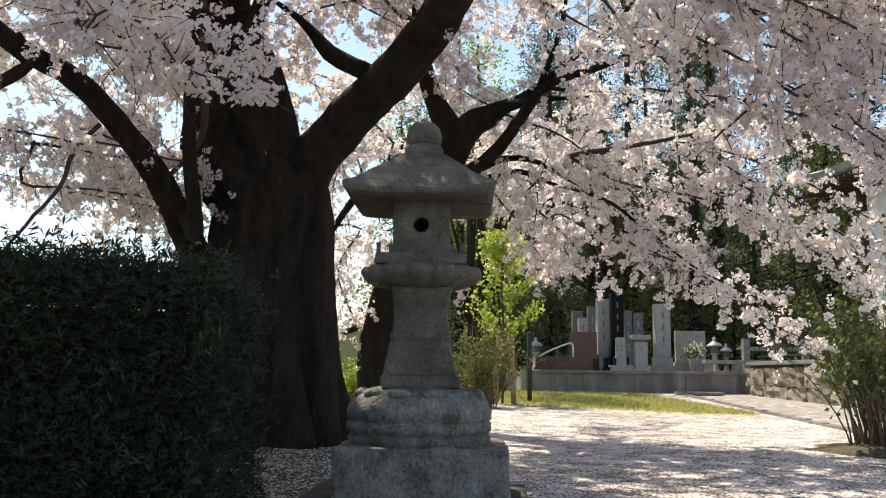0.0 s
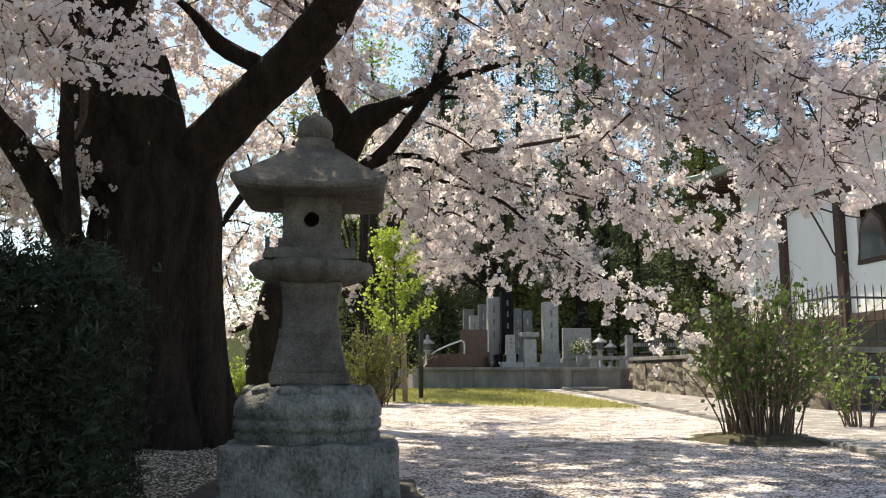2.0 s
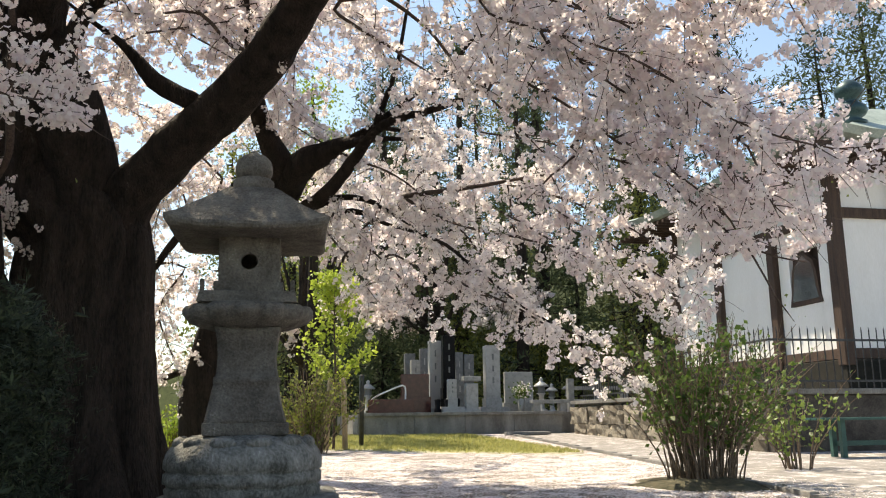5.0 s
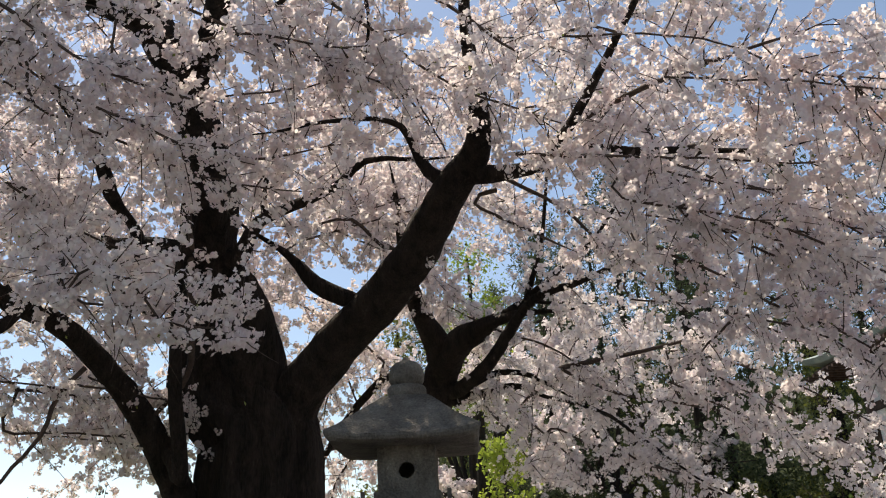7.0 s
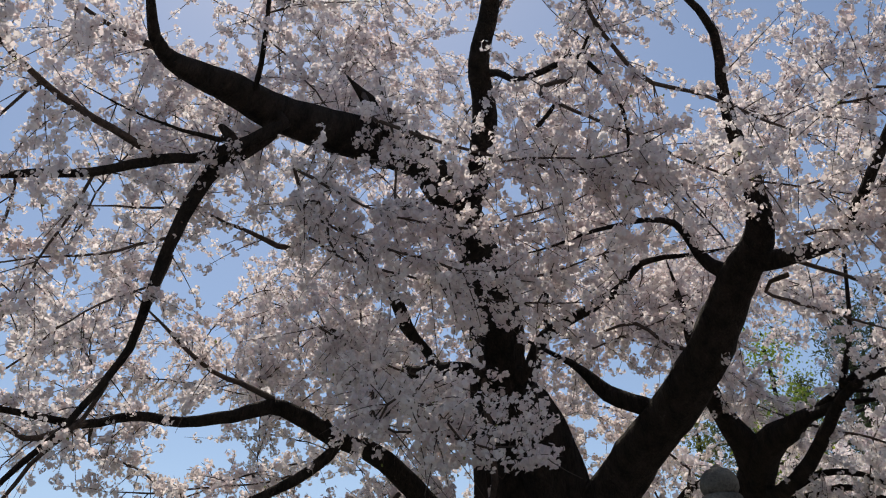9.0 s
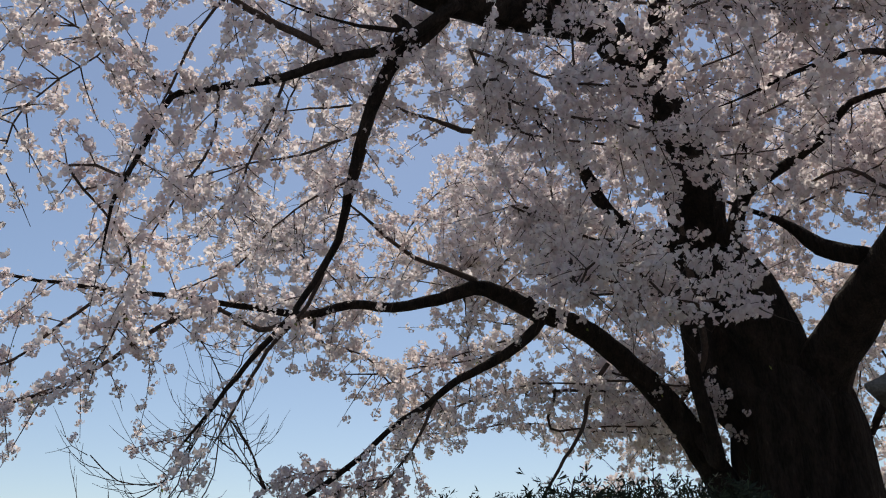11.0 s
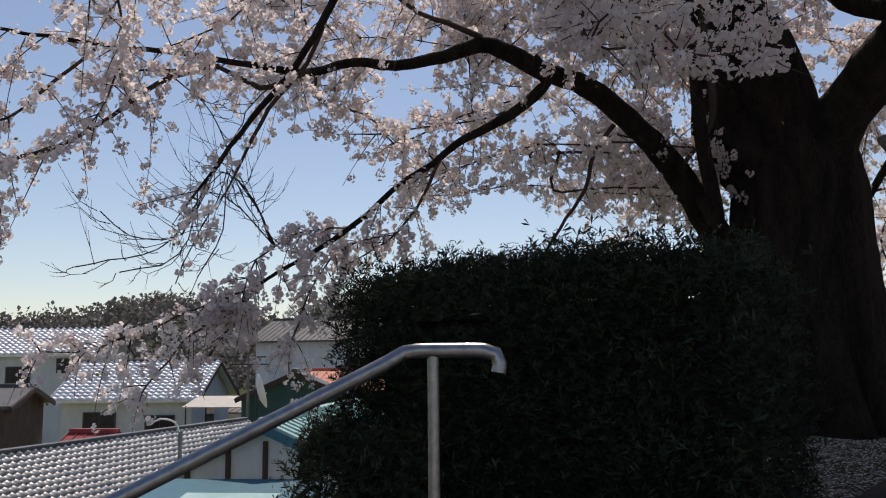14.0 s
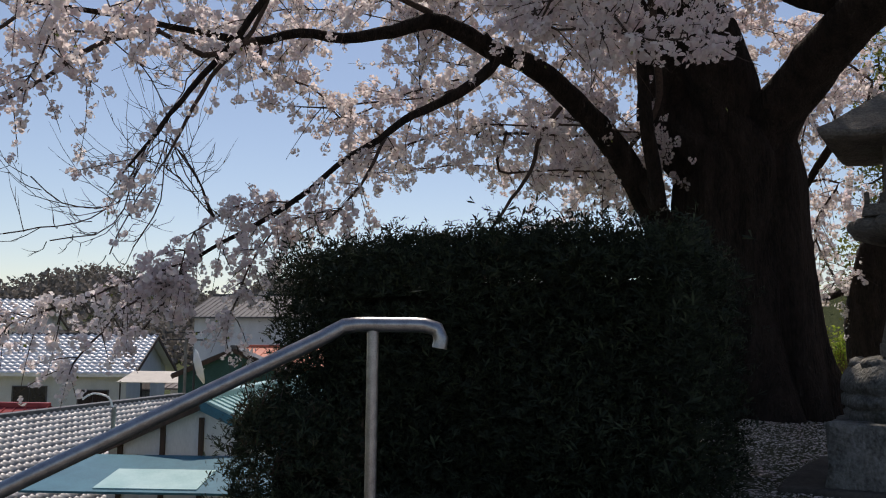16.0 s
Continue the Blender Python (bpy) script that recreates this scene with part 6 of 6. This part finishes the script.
for k in range(16):
    x = 1.5 + k * 1.5
    y = 32.5 + rw.uniform(0, 3) + 0.1 * x
    evergreen((x, y, float(height(x, y))), rw.uniform(2.5, 4.5), rw.uniform(1.5, 2.2), 200 + k, M_OLIVE if 7 < x < 16 else M_CONIFER, "evergreen_shrub", "dark evergreen bush at the foot of the slope", 70, 40, 0.15, 0.0)
for k in range(12):
    x, y = -7.5 + 0.8 * k, 32 + rw.uniform(0, 4)
    evergreen((x, y, float(height(x, y))), rw.uniform(2.0, 4.2), rw.uniform(1.4, 2.0), 240 + k, rw.choice((M_CONIFER, M_OLIVE)), "evergreen_shrub", "dark evergreen bush beyond the lawn", 60, 40, 0.15, 0.0)
evergreen((0.9, 21.5, 0.3), 9.5, 1.7, 301, M_LEAF, "broadleaf_tree", "slim broadleaf tree with yellow-green leaves behind the cherry", 70, 50, 0.10, 0.5)

for k, (x, y, t) in enumerate(((16, 35, 19), (20, 34, 21), (24.5, 33, 18), (12, 37, 20), (29, 30, 19), (18, 41, 22), (8.5, 38, 19), (5, 39, 17), (23, 28, 17), (27, 25, 16))):
    evergreen((x, y, float(height(x, y))), t, 3.4, 400 + k, M_CONIFER, clump=130, each=42, size=0.19, low=0.1)

# far wooded ridge beyond the town
rr = np.random.default_rng(31)
n = 5500
a = np.radians(rr.uniform(18, 85, n))
d = rr.uniform(200, 350, n)
x, y = -np.sin(a) * d, np.cos(a) * d
hh = rr.uniform(3, 8, n) + 3 * rr.random(n) ** 4
h = rr.random((n, 14))
wide = (1.9 * np.sqrt(np.clip(1.05 - h, 0, 1)))[..., None]
c = np.stack([x, y, height(x, y)], -1)[:, None] + rr.normal(size=(n, 14, 3)) * (0.8, 0.8, 0.3) * wide
c[..., 2] += h * hh[:, None]
v, f = leaves(c.reshape(-1, 3), 1.5, rr)
tagged(raw("far_woods", v, f, M_WOODS), "far wooded ridge of bare brown and dark trees, paled for haze", "woods", kind="stuff")

# ---- town below ----
def house(name, label, corner, along, wide, deep, eave, ridge, roof_m, wall_m, over=0.5, ribs=0.0, windows=(), base=-8.5, tile=0.0):
    """Gabled house; corner: its near gable corner; along: bearing of the eave (degrees); deep: across, away to the right of it."""
    ob = thing(name, label, "house", (corner[0], corner[1], 0), "houses of the town", turn=along)
    bm = bmesh.new()
    prof = [(0, base), (0, eave), (deep / 2, ridge - 0.12), (deep, eave), (deep, base)]
    p = [bm.verts.new((0, -y, z)) for y, z in prof]
    q = [bm.verts.new((wide, -y, z)) for y, z in prof]
    bm.faces.new(p)
    bm.faces.new(q[::-1])
    for i in (0, 3):
        bm.faces.new((p[i + 1], p[i], q[i], q[i + 1]))
    part("wall", bm, wall_m, ob)
    slope = (ridge - eave) / (deep / 2)
    for side in (0, 1):
        y0, y1 = (-over, deep / 2) if side == 0 else (deep + over, deep / 2)
        z0, z1 = eave - over * slope, ridge
        bm = bmesh.new()
        vs = [(-over, -y0, z0), (wide + over, -y0, z0), (wide + over, -y1, z1), (-over, -y1, z1)]
        lo = [bm.verts.new(vv) for vv in vs]
        hi = [bm.verts.new((vv[0], vv[1], vv[2] + 0.14)) for vv in vs]
        bm.faces.new(lo)
        bm.faces.new(hi[::-1])
        for i in range(4):
            j = (i + 1) % 4
            bm.faces.new((lo[i], hi[i], hi[j], lo[j]))
        part("roof_slope", bm, roof_m, ob)
        if tile:
            roof_tiles(ob, wide + 2 * over, -over, y0, y1, z0 + 0.15, z1 + 0.15, tile, roof_m)
        if ribs:
            k = int((wide + 2 * over) / ribs)
            for i in range(k + 1):
                bm = bmesh.new()
                xx = -over + i * (wide + 2 * over) / k
                vs = [(xx - 0.02, -y0, z0 + 0.14), (xx + 0.02, -y0, z0 + 0.14), (xx + 0.02, -y1, z1 + 0.14), (xx - 0.02, -y1, z1 + 0.14)]
                lo = [bm.verts.new(vv) for vv in vs]
                hi = [bm.verts.new((vv[0], vv[1], vv[2] + 0.045)) for vv in vs]
                bm.faces.new(hi)
                for i2 in range(4):
                    bm.faces.new((lo[i2], lo[(i2 + 1) % 4], hi[(i2 + 1) % 4], hi[i2]))
                part("seam", bm, roof_m, ob)
    block("ridge_cap", (wide / 2, -deep / 2, ridge + 0.16), (wide + 2 * over, 0.3, 0.2), M_DARKROOF if tile else roof_m, ob, 0.04)
    for end in (-over, wide + over):
        for s in (-1, 1):
            ln = math.hypot(deep / 2 + over, (deep / 2 + over) * slope)
            o = block("bargeboard", (0, 0, 0), (0.06, ln, 0.22), M_BLUE if roof_m is M_AQUA and s < 0 else M_TIMBER, ob, 0.005)
            o.matrix_local = pose(end, -deep / 2 + s * (deep / 2 + over) / 2, (ridge + eave - over * slope) / 2 - 0.02, -s * math.degrees(math.atan(slope)), 0, 0)
    for face, u, z, w, h in windows:
        wob = new("window")
        wob.parent = ob
        if face == "front":
            wob.matrix_local = pose(u, 0.02, z, 0, 0, 0)
        else:
            wob.matrix_local = pose(-0.02, -u, z, 0, 0, 90)
        block("window_frame", (0, 0, 0), (w + 0.14, 0.08, h + 0.14), M_DARKROOF, wob, 0)
        block("pane", (-w / 4, 0.035 * (1 if face == "front" else 1), 0), (w / 2 - 0.05, 0.04, h), M_GLASS, wob, 0)
        block("pane", (w / 4, 0.035, 0), (w / 2 - 0.05, 0.04, h), M_GLASS, wob, 0)
    return ob


def roof_tiles(ob, wide, x0, y0, y1, z0, z1, size, m):
    """Courses of curved pantiles on one slope: the nearest as pieces, the rest joined."""
    ln = math.hypot(y1 - y0, z1 - z0)
    n_u, n_v = int(wide / size), int(ln / (size * 0.85))
    prof = [(-0.5, 0.0), (-0.3, 0.045), (-0.05, 0.07), (0.2, 0.035), (0.4, 0.0), (0.5, 0.012)]
    sv, su = ln / n_v, wide / n_u
    V = np.array([[p * su, v, q * size / 0.28 + (0.035 if v == 0 else 0.0)] for v in (0, sv * 1.04) for p, q in prof] + [[p * su, 0, -0.02] for p, q in prof])
    k = len(prof)
    F = np.array([[i, i + 1, k + i + 1, k + i] for i in range(k - 1)] + [[2 * k + i, 2 * k + i + 1, i + 1, i] for i in range(k - 1)])
    e_v = np.array([0, -(y1 - y0) / ln, (z1 - z0) / ln])
    e_n = np.cross([1, 0, 0], e_v)
    if e_n[2] < 0:
        e_n = -e_n
    B = np.column_stack([[1, 0, 0], e_v, e_n])
    shared = None
    vs, fs, off, single = [], [], 0, 0
    rng = np.random.default_rng(int(size * 1000) + n_u)
    for j in range(n_v):
        for i in range(n_u):
            o = np.array([x0 + (i + 0.5) * su, -y0, z0]) + e_v * sv * j + rng.normal(size=3) * 0.004
            if single < 280 and size < 0.4 and j < n_v and i < n_u * 0.55 and y0 < 0:
                t = raw("roof_tile", V @ B.T, F, m, ob) if shared is None else new("roof_tile", shared.data)
                shared = shared or t
                t.parent = ob
                t.location = o
                single += 1
            else:
                vs.append(V @ B.T + o)
                fs.append(F + off)
                off += len(V)
    if vs:
        raw("roof_tiles", np.concatenate(vs), np.concatenate(fs), m, ob, kind="stuff")


house("tiled_house", "low house with a grey pantile roof below the bank", (-21.1, 24.95), -72.0, 16.0, 9.6, -4.1, -1.6, M_TILE, M_WALLW, 0.3, tile=0.28)
aq = house("aqua_roofed_house", "small white gabled house with pale aqua ribbed metal roof", (-17.9, 14.25), 118.0, 10.5, 4.6, -1.85, -0.82, M_AQUA, M_WALLW, 0.25, ribs=0.45)
for u in (0.3, 1.35, 2.3, 3.25, 4.3):
    block("gable_post", (-0.03, -u, -2.9), (0.08, 0.12, 2.6 + 0.9 * (1 - abs(u - 2.3) / 2.3)), M_TIMBER, aq, 0)
lt = thing("lean_to", "lean-to with a blue metal sheet roof", "lean-to", (-15.2, 14.6, 0), turn=118.0)
o = block("sheet", (0, 0, 0), (2.6, 7.2, 0.05), M_BLUE, lt, 0.005)
o.matrix_local = pose(-1.0, -0.6, -2.2, 0, -9, 0)
o = block("pale_sheet", (0, 0, 0), (1.3, 2.2, 0.03), M_AQUA, lt, 0.004, label="pale aqua roofing sheet")
o.matrix_local = pose(-1.5, 0.4, -2.24, 0, -9, 0)
for u in (-3.9, -1.6, 0.6):
    block("post", (-2.0, u, -5.6), (0.1, 0.1, 5.9), M_TIMBER, lt, 0)
house("white_house", "white two-storey house with a silver tile roof", (-41.8, 34.2), 212.0, 8.0, 7.6, -1.2, 0.8, M_TILE_L, M_WALLW, 0.6, windows=(("front", 1.9, -3.0, 1.7, 1.3), ("front", 5.6, -2.9, 1.9, 1.5), ("front", 2.2, -5.6, 1.8, 1.3), ("gable", 3.4, -2.6, 1.6, 1.2)), tile=0.42)
house("white_house", "white house with a bright silver tile roof", (-60.3, 39.3), 215.0, 10.0, 8.0, 1.7, 3.6, M_TILE_L, M_WALLW, 0.6, windows=(("front", 1.6, 0.7, 1.6, 1.0), ("front", 5.4, 0.0, 1.8, 1.2), ("front", 5.4, -2.6, 1.8, 1.2)), tile=0.5)
house("brown_roofed_house", "house with a low brown metal roof", (-42.0, 47.5), 192.0, 9.0, 9.0, -2.9, -1.5, M_BROWNROOF, M_WALLW, 0.6, ribs=0.6, windows=(("front", 2.5, -3.9, 1.6, 1.2),))
house("orange_roofed_house", "teal-walled house with a faded orange roof", (-30.9, 38.4), 205.0, 5.0, 6.0, -0.85, 0.15, M_ORANGE, M_GREENWALL, 0.4, ribs=0.5)
house("teal_house", "dark teal gabled shed", (-32.65, 29.8), 131.0, 5.0, 5.2, -0.95, 0.2, M_DARKROOF, M_GREENWALL, 0.3)
house("dark_roofed_house", "house with a dark tiled roof", (-44.5, 53.5), 195.0, 10.0, 8.0, 2.7, 4.4, M_DARKROOF, M_WALLW, 0.7, ribs=0.5)
house("dark_roofed_house", "long house with a dark roof behind the hedge", (-33.0, 56.0), 195.0, 12.0, 8.0, 0.5, 2.6, M_DARKROOF, M_WALLW, 0.7, ribs=0.5)
house("brown_house", "brown-walled house with a dark roof", (-35.9, 19.6), 222.0, 6.0, 5.0, -0.95, -0.3, M_DARKROOF, M_BROWNWALL, 0.4)
house("red_roofed_shed", "small shed with a red metal roof", (-30.4, 20.3), 205.0, 1.5, 2.2, -2.6, -2.05, M_REDROOF, M_BROWNWALL, 0.3, ribs=0.4)
aw = thing("awning", "cream fabric awning on the white house", "awning", (-39.2, 33.9, -1.3), turn=205.0)
o = block("cloth", (0, 0, 0), (4.0, 2.2, 0.04), M_AWN, aw, 0.004)
o.matrix_local = pose(-0.8, 0.9, -0.1, -14, 0, 0)
for u in (-2.6, 1.0):
    block("pole", (u, 1.9, -3.6), (0.06, 0.06, 6.6), M_IRON, aw, 0)
dish = thing("satellite_dish", "white satellite dish on a pole", "satellite dish", (-29.1, 27.5, -0.55))
o = part("reflector", lathe(bmesh.new(), [(0.02, 0.0), (0.46, 0.06), (0.77, 0.2), (0.8, 0.215), (0.76, 0.235), (0.45, 0.1), (0.02, 0.035)], 28), M_WHITE, dish, smooth=True)
o.matrix_local = pose(0, 0, 0, 0, 75, 55)
pipe("arm", [(0.1, 0, -0.3, 0.02), (0.5, -0.1, -0.25, 0.02), (0.75, -0.15, 0.0, 0.02)], M_WHITE, dish, 6, 0.2)
pipe("pole", [(-0.15, 0.1, -8, 0.05), (-0.15, 0.1, -3, 0.05), (-0.15, 0.1, 0.2, 0.05)], M_IRON, dish, 8, 1.0)
up = thing("utility_pole", "thin grey utility pole with antenna rods", "utility pole", (-30.9, 28.6, -8))
pipe("mast", [(0, 0, 0, 0.09), (0, 0, 5, 0.08), (0, 0, 9.2, 0.06)], M_CONC, up, 8, 2.0)
for z in (8.7, 9.05):
    block("crossarm", (0, 0, z), (1.8, 0.05, 0.06), M_IRON, up, 0, 35)
lp = thing("street_lamp", "slim grey pole with a curved lamp arm", "street lamp", (-18.6, 14.9, -7))
pipe("mast", [(0, 0, 0, 0.06), (0, 0, 4, 0.06), (0, 0, 6.0, 0.055)], M_CONC, lp, 8, 2.0)
pipe("arm", [(0, 0, 5.9, 0.025), (-0.1, -0.1, 6.25, 0.025), (-0.4, -0.35, 6.35, 0.025), (-0.6, -0.5, 6.2, 0.03)], M_WHITE, lp, 8, 0.1)
